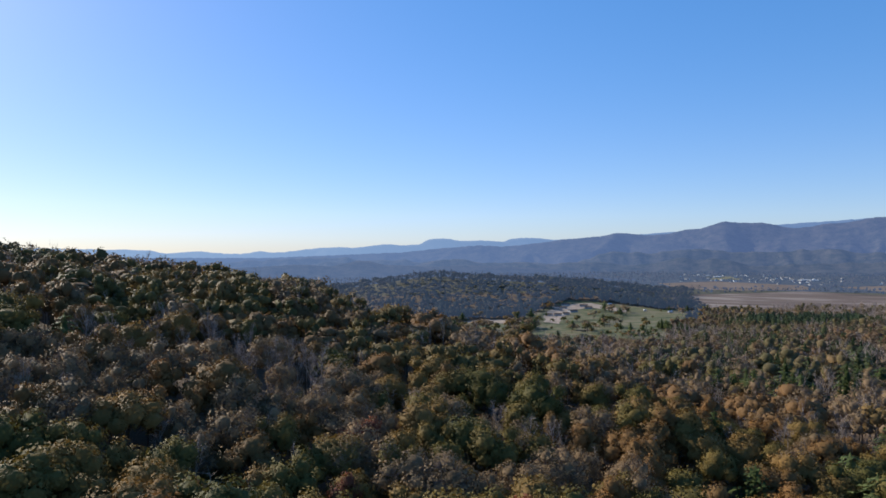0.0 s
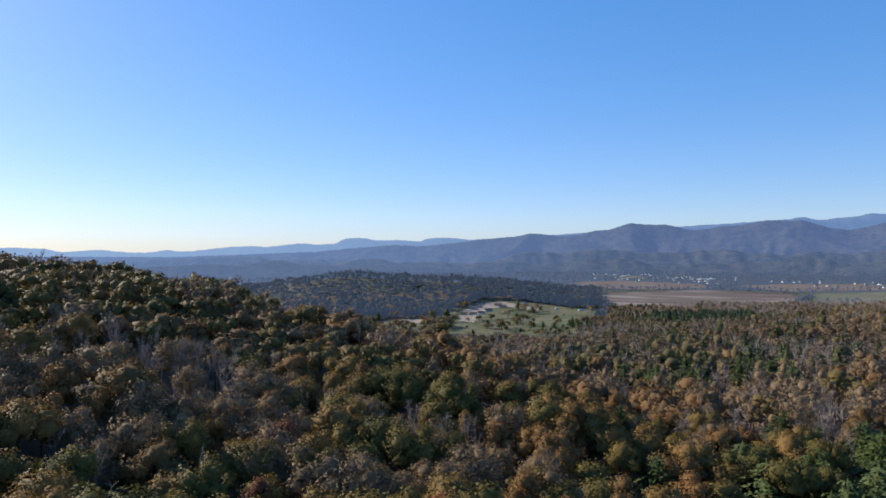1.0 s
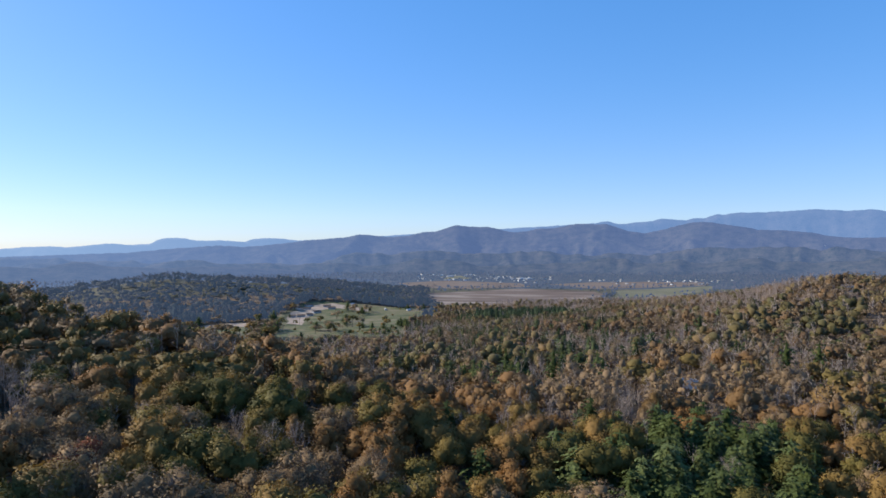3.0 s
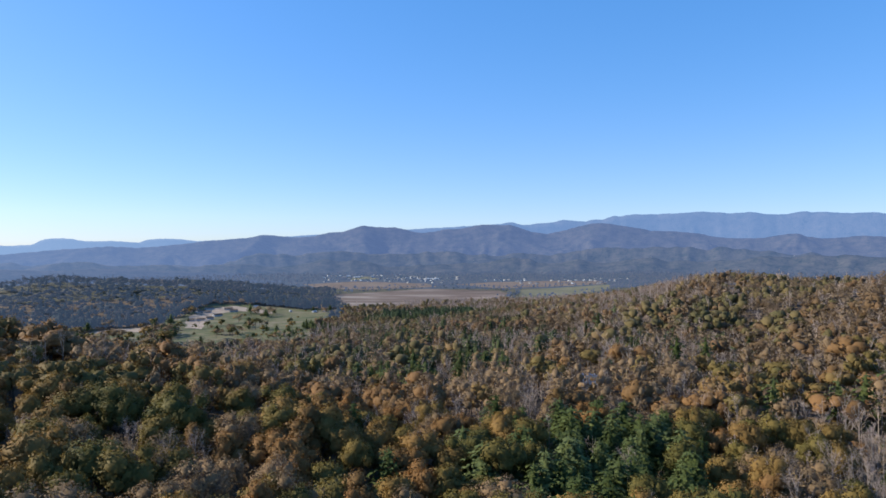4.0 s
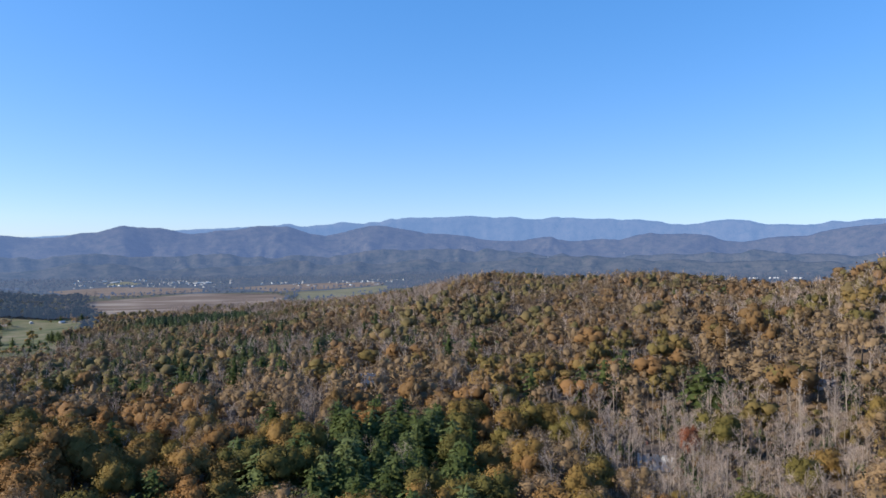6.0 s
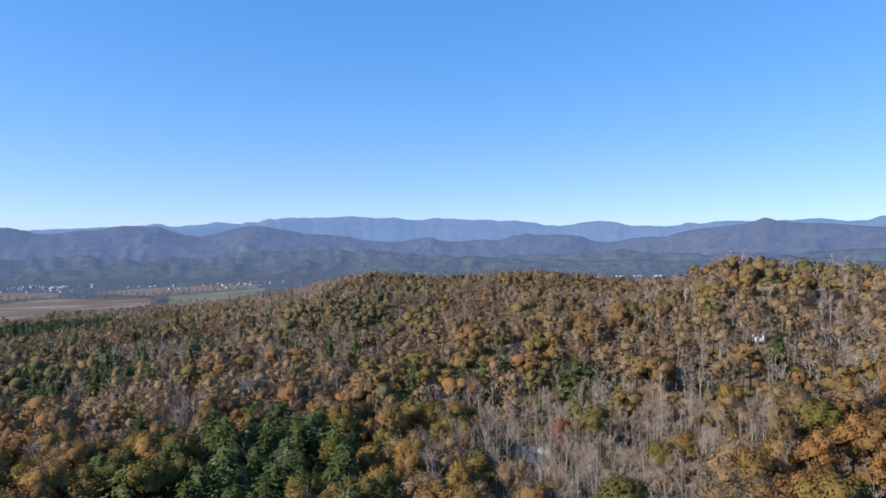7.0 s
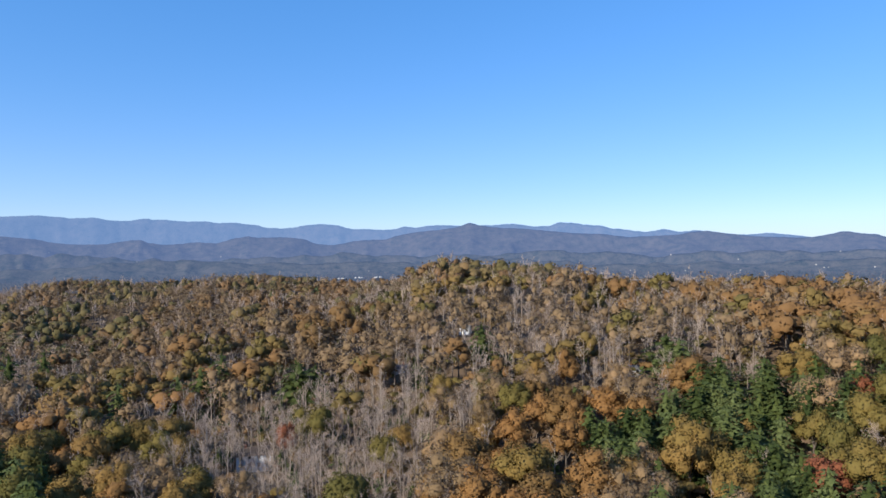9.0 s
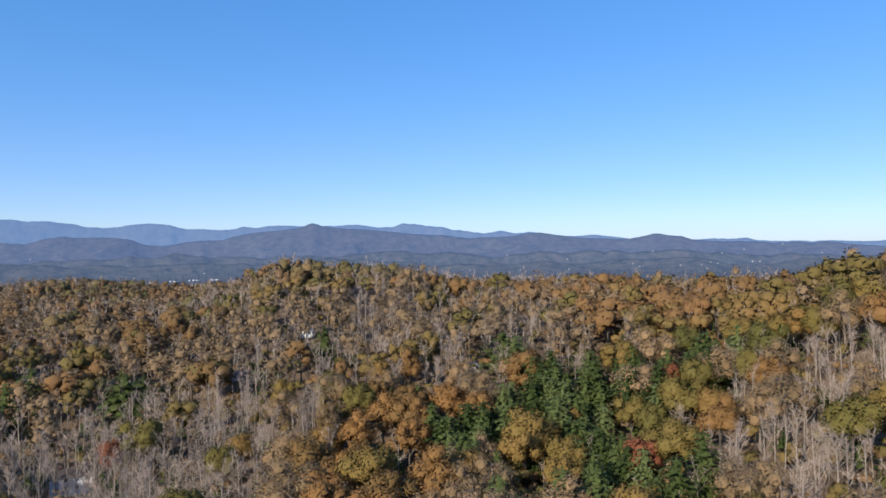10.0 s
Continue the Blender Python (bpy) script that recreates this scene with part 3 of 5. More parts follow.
def sheet(name, corners, material, label, lift=0.25, step=14.0, ragged=6.0):
    """A field: a flat sheet that follows the ground, with a slightly uneven edge."""
    c = np.array(corners, float)
    pts = []
    for k in range(len(c)):
        a, b = c[k], c[(k + 1) % len(c)]
        n = max(2, int(np.linalg.norm(b - a) / step))
        for s in range(n):
            p = a + (b - a) * s / n
            pts.append(p + ragged * np.array([bumps(p[0], p[1], 17, 5), bumps(p[0], p[1], 21, 6)]))
    FIELDS.append(np.array(pts))
    bm = bmesh.new()
    vs = [bm.verts.new((p[0], p[1], float(land(p[0], p[1])) + lift)) for p in pts]
    f = bm.faces.new(vs)
    if f.normal.z < 0:
        f.normal_flip()
    bmesh.ops.triangulate(bm, faces=bm.faces[:])
    lo, hi = c.min(0), c.max(0)
    for axis in (0, 1):
        for q in np.arange(lo[axis] + 20, hi[axis], 40.0):
            co, no = [0, 0, 0], [0, 0, 0]
            co[axis], no[axis] = float(q), 1
            bmesh.ops.bisect_plane(bm, geom=bm.verts[:] + bm.edges[:] + bm.faces[:], plane_co=co, plane_no=no)
    for v in bm.verts:
        v.co.z = float(land(v.co.x, v.co.y)) + lift
    me = bpy.data.meshes.new(name)
    bm.to_mesh(me)
    bm.free()
    me.materials.append(material)
    return tagged(new(name, me), label, "field", kind="structure")


# one ground sheet out to the mountains' feet and beyond
gr = np.concatenate([np.linspace(0, 1500, 101), np.linspace(1540, 4950, 60)])
ga = np.radians(np.arange(-180, 180, 1.5))
rr, aa = np.meshgrid(gr, ga, indexing="ij")
gx, gy = -rr * np.sin(aa), rr * np.cos(aa)
gv = np.stack([gx, gy, land(gx, gy)], 2).reshape(-1, 3)
na = len(ga)
ii, jj = np.meshgrid(np.arange(1, len(gr) - 1), np.arange(na), indexing="ij")
jn = (jj + 1) % na
gq = np.stack([ii * na + jj, (ii + 1) * na + jj, (ii + 1) * na + jn, ii * na + jn], 2).reshape(-1, 4)
gt = np.stack([np.zeros(na, int), na + np.arange(na), na + (np.arange(na) + 1) % na], 1)
# the farthest ring's material carries the painted haze glow
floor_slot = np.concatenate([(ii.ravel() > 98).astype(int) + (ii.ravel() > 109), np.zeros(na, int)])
ground_mesh = mesh_from("ground", gv, gq, gt, (LITTER, BRUSH, HAZED_GROUND), floor_slot, smooth=True)
tagged(new("ground", ground_mesh), "rolling forest floor covered in brown fallen leaves", "ground", kind="structure")

# ---- mountains ----
CREST_FAR_A = [(60, 0.3), (30, 0.15), (26.3, 0.03), (25.3, 0.07), (24.6, -0.01), (23.5, -0.01), (23.0, -0.18), (22.5, -0.31), (21.0, -0.18), (20.0, -0.1), (19.1, -0.23), (17.5, -0.36), (16.3, -0.32), (15.5, -0.15), (15.1, -0.1),
               (14.6, -0.24), (13.4, -0.24), (12.1, -0.06), (10.4, 0.12), (9.0, 0.17), (7.7, 0.12), (6.3, 0.22), (5.0, 0.41), (3.6, 0.32), (1.9, 0.36), (1.4, 0.75), (0.5, 0.89), (-0.5, 0.85), (-1.4, 0.65), (-3.6, 0.7),
               (-5.2, 0.56), (-5.6, 0.8), (-6.7, 0.9), (-8.4, 0.85), (-9.3, 0.7), (-34.5, 2.2), (-35.4, 2.39), (-36.2, 2.1), (-37.0, 2.1), (-37.7, 2.25), (-38.4, 2.24), (-39.1, 2.34), (-39.6, 2.53), (-40.3, 2.47), (-41.5, 2.32)]
CREST_FAR_B = [(-42.2, 2.56), (-42.9, 2.46), (-43.6, 2.74), (-44.0, 2.83), (-44.3, 2.73), (-45.0, 2.87), (-48.7, 2.92), (-49.8, 2.99), (-50.9, 3.02), (-52.7, 2.85), (-54.2, 2.92), (-55.6, 2.71), (-56.7, 2.69), (-57.8, 2.89), (-58.5, 2.78),
               (-59.3, 2.81), (-60.8, 2.64), (-62.3, 2.69), (-63.2, 2.54), (-64.5, 2.59), (-65.3, 2.47), (-66.1, 2.42), (-67.0, 2.17), (-68.5, 2.1), (-69.4, 2.19), (-70.2, 2.37), (-71.3, 2.45), (-73.0, 2.33), (-73.5, 2.13), (-74.2, 1.98),
               (-75.1, 2.01), (-76.0, 1.95), (-76.9, 1.89), (-77.9, 2.01), (-78.3, 2.19), (-79.4, 2.08), (-80.5, 2.24), (-81.4, 2.27), (-83.2, 2.18), (-86.1, 2.21), (-86.9, 2.27), (-87.8, 2.3), (-88.8, 2.14), (-89.7, 2.02), (-90.9, 2.08)]
CREST_FAR_C = [(-91.5, 2.32), (-91.8, 2.35), (-92.2, 2.25), (-92.8, 2.28), (-93.9, 2.08), (-95.0, 2.0), (-95.7, 1.81), (-95.8, 1.75), (-96.6, 1.69), (-97.5, 1.53), (-98.7, 1.41), (-99.4, 1.5), (-100.0, 1.63), (-100.9, 1.38), (-101.8, 1.36),
               (-102.3, 1.49), (-103.0, 1.38), (-105.4, 1.05), (-106.8, 1.03), (-107.7, 1.15), (-109.0, 0.98), (-110.0, 0.82), (-110.8, 0.71), (-116.1, 0.57), (-117.1, 0.63), (-118.5, 0.56), (-119.3, 0.67), (-120.1, 0.44), (-122.1, 0.31), (-122.8, 0.38),
               (-124.0, 0.27), (-124.5, 0.35), (-126.1, 0.27), (-127.5, 0.2), (-128.5, 0.26), (-140, 0.3), (-160, 0.5)]
CREST_FAR = CREST_FAR_A + CREST_FAR_B + CREST_FAR_C
CREST_MID_A = [(60, -0.5), (25, -0.6), (15, -0.7), (9, -0.5), (3.6, -0.3), (-0.2, 0.08), (-3.1, 0.27), (-5.0, 0.17), (-7.1, 0.32), (-10.3, 0.75), (-12.7, 0.94), (-13.7, 1.04), (-14.6, 1.27), (-16.0, 1.12), (-17.4, 1.02),
               (-18.8, 1.16), (-19.8, 1.44), (-21.1, 1.52), (-22.0, 1.84), (-22.6, 2.07), (-24.3, 1.92), (-25.6, 1.9), (-26.4, 1.71), (-27.3, 1.47), (-28.8, 1.5), (-29.6, 1.76), (-31.0, 1.79), (-32.2, 2.03), (-33.1, 2.16), (-33.8, 2.11),
               (-35.3, 2.11), (-37.0, 1.53), (-38.4, 1.33), (-39.4, 1.52), (-40.8, 1.9), (-42.2, 2.22), (-43.4, 2.17), (-44.5, 1.97), (-45.9, 1.73), (-46.9, 1.53), (-48.7, 1.47), (-50.5, 1.27), (-51.6, 0.99), (-53.1, 0.89), (-54.8, 0.88)]
CREST_MID_B = [(-56.0, 1.05), (-56.9, 1.22), (-57.7, 1.17), (-57.9, 0.99), (-58.9, 0.85), (-60.4, 0.88), (-61.6, 1.0), (-63.1, 0.9), (-64.5, 1.3), (-65.6, 1.49), (-66.1, 1.36), (-68.5, 1.38), (-69.9, 1.22), (-71.1, 0.78), (-72.3, 0.67),
               (-73.2, 0.8), (-74.2, 0.98), (-75.1, 1.07), (-76.9, 1.09), (-77.8, 1.41), (-79.2, 1.66), (-81.0, 1.82), (-82.7, 2.01), (-83.4, 2.23), (-84.0, 2.48), (-84.9, 2.19), (-86.5, 1.97), (-88.5, 1.88), (-90.5, 1.66), (-92.8, 1.43),
               (-95.0, 1.3), (-97.3, 1.0), (-99.2, 1.07), (-101.1, 1.13), (-102.5, 1.39), (-103.5, 1.38), (-104.7, 1.16), (-105.8, 1.0), (-107.2, 0.83), (-110.4, 0.72), (-111.7, 0.93), (-112.4, 1.1), (-112.8, 1.13), (-113.5, 0.98), (-114.6, 0.87)]
CREST_MID_C = [(-115.4, 0.58), (-116.9, 0.41), (-118.9, 0.37), (-120.5, 0.3), (-121.3, 0.2), (-122.1, 0.23), (-122.8, 0.25), (-124.0, 0.15), (-124.7, 0.26), (-126.1, 0.07), (-128.5, -0.18), (-140, 0), (-160, 0.3)]
CREST_MID = CREST_MID_A + CREST_MID_B + CREST_MID_C
CREST_NEAR = [(60, -0.9), (20, -1.0), (8, -0.75), (2, -1.0), (-8, -0.6), (-16, -0.2), (-24, 0.1), (-30, 0.25), (-38, 0.5), (-44, 0.8), (-50, 0.5), (-57, 0.55), (-63, 0.2), (-70, 0.35),
              (-76, 0.1), (-84, 0.5), (-92, 0.2), (-100, 0.0), (-108, 0.3), (-116, -0.3), (-124, -0.2), (-132, -0.6), (-160, 0)]


def mountains(name, crest, r_foot, r_top, material, label, spur, seed, rows=16, rough=0.0, a0=-160.0, a1=60.0, rise=1.2):
    """A wooded range: its crest line as seen from the valley, with spurs and hollows running down from it."""
    crest = sorted(crest)
    az = np.arange(a0, a1 + 0.01, 0.16)
    el = np.interp(az, [c[0] for c in crest], [c[1] for c in crest])
    if rough:
        el = el + rough * 0.5 * patches(az, np.full(len(az), seed * 3.7), 5.0, int(seed), 4)
    el = soften(el[None, :], 1, 1)[0]
    el = el + 0.022 * lattice(az * 3.1, np.full(len(az), seed), 3) + 0.016 * lattice(az * 8, np.full(len(az), seed), 4)
    top = EYE + r_top * np.tan(np.radians(el))
    across = np.radians(az) * r_top
    V = []
    for k in range(rows + 1):
        u = k / rows
        r = r_foot + (r_top - r_foot) * u
        run = np.full(len(az), r)
        bend = across + 90 * patches(across, run, 420, int(seed) + 5, 2)
        ribs = 1 - np.abs(patches(bend, run * 0.45, 330, int(seed) + 1, 1)) * 1.3
        ribs = ribs + 0.55 * (1 - np.abs(patches(bend, run * 0.55, 150, int(seed) + 2, 1)) * 1.3) + 0.22 * (1 - np.abs(patches(bend, run * 0.7, 62, int(seed) + 3, 1)) * 1.3)
        knolls = patches(across, run, 260, int(seed) + 4, 3)
        z = top * u ** rise + spur * (ribs - 0.8 + 0.45 * knolls) * np.sin(np.pi * min(1, u * 0.98 + 0.02)) ** 0.75
        z = np.minimum(z, EYE + (top - EYE) * (r / r_top) - 9 * (1 - u) ** 0.5) if k < rows else top
        V.append(np.stack([-r * np.sin(np.radians(az)), r * np.cos(np.radians(az)), z - 3 * (k == 0)], 1))
    r = r_top + 40
    V.append(np.stack([-r * np.sin(np.radians(az)), r * np.cos(np.radians(az)), np.full(len(az), -5.0)], 1))
    n = len(az)
    i, j = np.meshgrid(np.arange(rows + 1), np.arange(n - 1), indexing="ij")
    q = np.stack([i * n + j, i * n + j + 1, (i + 1) * n + j + 1, (i + 1) * n + j], 2).reshape(-1, 4)
    me = mesh_from(name, np.concatenate(V), q, None, (material,), smooth=True)
    return tagged(new(name, me), label, "mountains", kind="structure")


CREST_WEST = [(60, -1.2), (34, -1.1), (28, -1.35), (23, -1.25), (18, -1.5), (13, -1.3), (9.5, -1.55), (7.2, -1.0), (6.5, -0.95), (5, -1.35), (1, -1.5), (-3, -1.4), (-8, -1.7), (-12, -1.9), (-14, -2.4), (-160, -3.2)]
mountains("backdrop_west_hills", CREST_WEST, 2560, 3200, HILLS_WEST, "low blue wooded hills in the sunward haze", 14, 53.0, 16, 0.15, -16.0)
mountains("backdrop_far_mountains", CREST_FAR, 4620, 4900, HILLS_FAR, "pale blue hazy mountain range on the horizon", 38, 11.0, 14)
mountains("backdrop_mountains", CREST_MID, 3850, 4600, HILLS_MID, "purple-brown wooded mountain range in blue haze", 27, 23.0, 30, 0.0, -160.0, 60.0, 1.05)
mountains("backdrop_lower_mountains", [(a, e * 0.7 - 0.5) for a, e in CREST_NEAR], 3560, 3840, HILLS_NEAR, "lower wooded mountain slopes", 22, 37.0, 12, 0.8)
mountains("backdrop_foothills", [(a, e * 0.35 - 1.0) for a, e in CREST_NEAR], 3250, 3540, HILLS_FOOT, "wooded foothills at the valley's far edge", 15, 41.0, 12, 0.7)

# ---- fields on the valley floor ----
sheet("meadow", [(1, 1088), (60, 1120), (120, 1130), (170, 1230), (197, 1290), (260, 1375), (330, 1365), (395, 1310), (460, 1290), (455, 1200), (425, 1150), (375, 1052), (330, 980), (255, 760), (215, 690), (110, 680), (20, 730), (-40, 860), (-60, 1080)], MEADOW, "green and yellow mown grass on the valley floor")
sheet("bare_soil_patch", [(164, 1090), (174, 1150), (190, 1240), (222, 1300), (290, 1350), (350, 1250), (335, 1225), (290, 1290), (245, 1262), (222, 1190), (195, 1130), (181, 1055)], SAND, "pale sandy bare soil in the meadow", 0.5, 10.0)
sheet("bare_soil_patch", [(12, 1081), (65, 1118), (128, 1120), (135, 1088), (110, 1060), (61, 1066)], SAND, "pale sandy track in the meadow", 0.5, 10.0)
sheet("stubble_field", [(633, 1699), (976, 1814), (1098, 1614), (1034, 1470), (803, 1222), (581, 1180), (476, 1180), (520, 1400)], STUBBLE, "large brown stubble field on the valley floor")
sheet("red_soil_field", [(690, 1960), (728, 2269), (968, 2381), (1120, 2080), (1050, 1890), (800, 1860)], REDSOIL, "reddish ploughed soil field")
sheet("pasture", [(1180, 2000), (1391, 2045), (1587, 1990), (1700, 1800), (1545, 1653), (1160, 1700)], REDSOIL, "reddish brown ploughed field")
sheet("green_pasture", [(990, 1363), (1170, 1600), (1545, 1630), (1420, 1480), (1107, 1300)], WINTER, "pale green pasture beside the brown field")
sheet("far_pasture", [(560, 1960), (560, 2150), (640, 2180), (670, 1980)], WINTER, "pale green pasture behind the woods")
sheet("far_meadow", [(1000, 2500), (1080, 2750), (1180, 2760), (1130, 2500)], WINTER, "pale green pasture below the town")

# ---- houses ----
def box(bm, x0, y0, z0, x1, y1, z1):
    vs = [bm.verts.new(p) for p in ((x0, y0, z0), (x1, y0, z0), (x1, y1, z0), (x0, y1, z0), (x0, y0, z1), (x1, y0, z1), (x1, y1, z1), (x0, y1, z1))]
    for f in ((3, 2, 1, 0), (4, 5, 6, 7), (0, 1, 5, 4), (1, 2, 6, 5), (2, 3, 7, 6), (3, 0, 4, 7)):
        bm.faces.new([vs[i] for i in f])


def part(name, bm, material, parent, label=""):
    me = bpy.data.meshes.new(name)
    bm.to_mesh(me)
    bm.free()
    me.materials.append(material)
    ob = new(name, me)
    ob.parent = parent
    return tagged(ob, label) if label else ob


def house(name, w, d, h, wall, roof, label, pitch=0.5, chimney=True, detail=True, group=""):
    """A gabled house, its ridge along x: walls, roof with eaves, windows, door, chimney."""
    e = new(name)
    tagged(e, label, "house", group)
    bm = bmesh.new()
    box(bm, -w / 2, -d / 2, -2.0, w / 2, d / 2, h)
    for s in (-1, 1):
        a = bm.verts.new((s * w / 2, -d / 2, h))
        b = bm.verts.new((s * w / 2, d / 2, h))
        c = bm.verts.new((s * w / 2, 0, h + d / 2 * pitch))
        bm.faces.new((a, b, c) if s > 0 else (b, a, c))
    part("wall", bm, wall, e)
    bm = bmesh.new()
    o, th = 0.45, 0.22
    for s in (-1, 1):
        lo = [(-w / 2 - o, s * (d / 2 + o), h - o * pitch), (w / 2 + o, s * (d / 2 + o), h - o * pitch), (w / 2 + o, 0, h + d / 2 * pitch), (-w / 2 - o, 0, h + d / 2 * pitch)]
        a = [bm.verts.new(p) for p in lo]
        b = [bm.verts.new((p[0], p[1], p[2] + th)) for p in lo]
        bm.faces.new(b if s < 0 else b[::-1])
        bm.faces.new(a[::-1] if s < 0 else a)
        for k in range(4):
            bm.faces.new((a[k], a[(k + 1) % 4], b[(k + 1) % 4], b[k]))
    part("roof", bm, roof, e)
    if detail:
        n = max(2, int(w / 3))
        for s in (-1, 1):
            for k in range(n):
                x = -w / 2 + (k + 0.5) * w / n
                for z in ([1.0] if h < 4.5 else [1.0, 3.7]):
                    bm = bmesh.new()
                    y = s * d / 2
                    box(bm, x - 0.5, y - 0.04, z, x + 0.5, y + 0.04, z + 1.3)
                    part("window", bm, GLASS, e)
        bm = bmesh.new()
        box(bm, w / 2 - 0.04, -0.5, 0.2, w / 2 + 0.05, 0.5, 2.3)
        part("door", bm, GLASS, e)
    if chimney:
        bm = bmesh.new()
        box(bm, w * 0.22, -0.4, h, w * 0.22 + 0.8, 0.4, h + d / 2 * pitch + 1.2)
        part("chimney", bm, BRICK, e)
    return e


CLEAR = []           # plots kept free of trees: x, y, radius


def stand_house(e, x, y, turn, plot=9.0, lift=0.0, yard=27.0):
    e.matrix_basis = pose(x, y, float(land(x, y)) + lift, 0, 0, turn)
    CLEAR.append((x, y, plot))
    for ahead in np.arange(11.0, yard + 1, 8.0):           # the drive and yard in front
        f = 1 - ahead / math.hypot(x, y)
        CLEAR.append((x * f, y * f, plot * 0.6))


stand_house(house("house", 12, 7, 5.0, PAINT, BROWNROOF, "white two-storey house behind bare trees"), 221, 99, 112, 6, 0.5, 17.0)
stand_house(house("house", 9, 6, 3.6, PAINT, TIN, "white house with a pale roof among russet trees", 0.22), 245, 272, 136, 8, 0.5, 72.0)
stand_house(house("house", 8, 6, 3.2, GREYPAINT, SHINGLE, "grey house half hidden by russet trees", 0.25), 236, 285, 136, 6, 0.3, 60.0)
stand_house(house("house", 5, 4, 2.8, PAINT, SHINGLE, "small white house on the wooded hillside"), 328, 37, 80, 4, 0.2, 12.0)
stand_house(house("house", 7, 4, 2.0, GREYPAINT, SHINGLE, "low grey house with a shingle roof in the woods"), 289, 62, -78, 5, -0.3, 11.0)
stand_house(house("shed", 4, 3.5, 2.4, PAINT, SHINGLE, "small white shed under bare trees", chimney=False), 232, 161, 60, 4)
stand_house(house("shed", 4, 3, 2.6, PAINT, TIN, "small white shed beside a brown-leaved tree", chimney=False), 186, -8, 80, 4)
stand_house(house("house", 5, 4, 2.2, GREYPAINT, SHINGLE, "low grey house at the edge of the pines"), 262, -35, 70, 4, 0.0, 11.0)
stand_house(house("house", 9, 7, 5.0, PAINT, SHINGLE, "white house on the ridge above the trees"), 268, -154, 100, 8, 0.0, 25.0)

# ---- the town ----
town_a = house("house", 11, 8, 3.6, PAINT, SHINGLE, "white house with a grey roof in the valley town", detail=False, chimney=False, group="houses of the town")
town_b = house("house", 12, 9, 3.8, GREYPAINT, SHINGLE, "grey house with dark shingles in the valley town", detail=False, chimney=False, group="houses of the town")
hall = house("hall", 40, 16, 3.6, GREYPAINT, TIN, "long pale grey hall with a pale metal roof", 0.25, False, False)
town_rng = random.Random(5)
plots = []
for az0, az1, r0, r1, count in ((-19.5, -26, 2500, 3150, 46), (-25.5, -31, 2400, 2950, 46), (-33, -45, 2300, 2750, 44)):
    for _ in range(count):
        a, r = town_rng.uniform(az0, az1), town_rng.uniform(r0, r1)
        plots.append((*at(a, r), town_rng.uniform(0, 180)))
for k, (x, y, turn) in enumerate(plots):
    src = town_b if k % 4 else town_a
    m = pose(x, y, float(land(x, y)), 0, 0, turn)
    if k in (0, 1):
        (town_a if k == 0 else town_b).matrix_basis = m
    else:
        copy_thing(src, m @ Matrix.Diagonal((0.8, 0.8, 0.85, 1)))
    CLEAR.append((x, y, 16.0))
    CLEAR.append((x * 0.988, y * 0.988, 20.0))
first = True
for a, r, turn in ((-22.2, 2900, 30), (-28.3, 2700, 20), (-28.9, 2690, 25), (-21.4, 3000, 40), (-73.2, 3020, 70), (-74.6, 3060, 75), (-76.2, 3040, 70)):
    x, y = at(a, r)
    m = pose(x, y, float(land(x, y)), 0, 0, turn)
    if first:
        hall.matrix_basis, first = m, False
    else:
        copy_thing(hall, m)
    CLEAR.append((x, y, 50.0))
    CLEAR.append((x * 0.98, y * 0.98, 45.0))

# ---- planting ----


def in_poly(poly, x, y):
    inside = np.zeros(len(x), bool)
    px, py = poly[:, 0], poly[:, 1]
    j = len(poly) - 1
    for i in range(len(poly)):
        cond = ((py[i] > y) != (py[j] > y)) & (x < (px[j] - px[i]) * (y - py[i]) / (py[j] - py[i] + 1e-12) + px[i])
        inside ^= cond
        j = i
    return inside


def scatter(r0, r1, a0, a1, step, seed):
    """Jittered places between two distances and two bearings, off the fields and house plots."""
    rng = np.random.default_rng(seed)
    g = np.arange(-r1, r1 + step, step)
    x, y = np.meshgrid(g, g)
    x = (x + (np.arange(len(g)) % 2 * step * 0.5)[:, None]).ravel()
    y = y.ravel()
    x = x + rng.uniform(-0.42, 0.42, len(x)) * step
    y = y + rng.uniform(-0.42, 0.42, len(y)) * step
    r, az = np.hypot(x, y), bearing(x, y)
    k = (r >= r0) & (r < r1) & (az > a0) & (az <= a1)
    x, y = x[k], y[k]
    bad = np.zeros(len(x), bool)
    for p in FIELDS:
        bad |= in_poly(p, x, y)
    for cx, cy, cr in CLEAR:
        bad |= (x - cx) ** 2 + (y - cy) ** 2 < cr * cr
    return x[~bad], y[~bad], rng


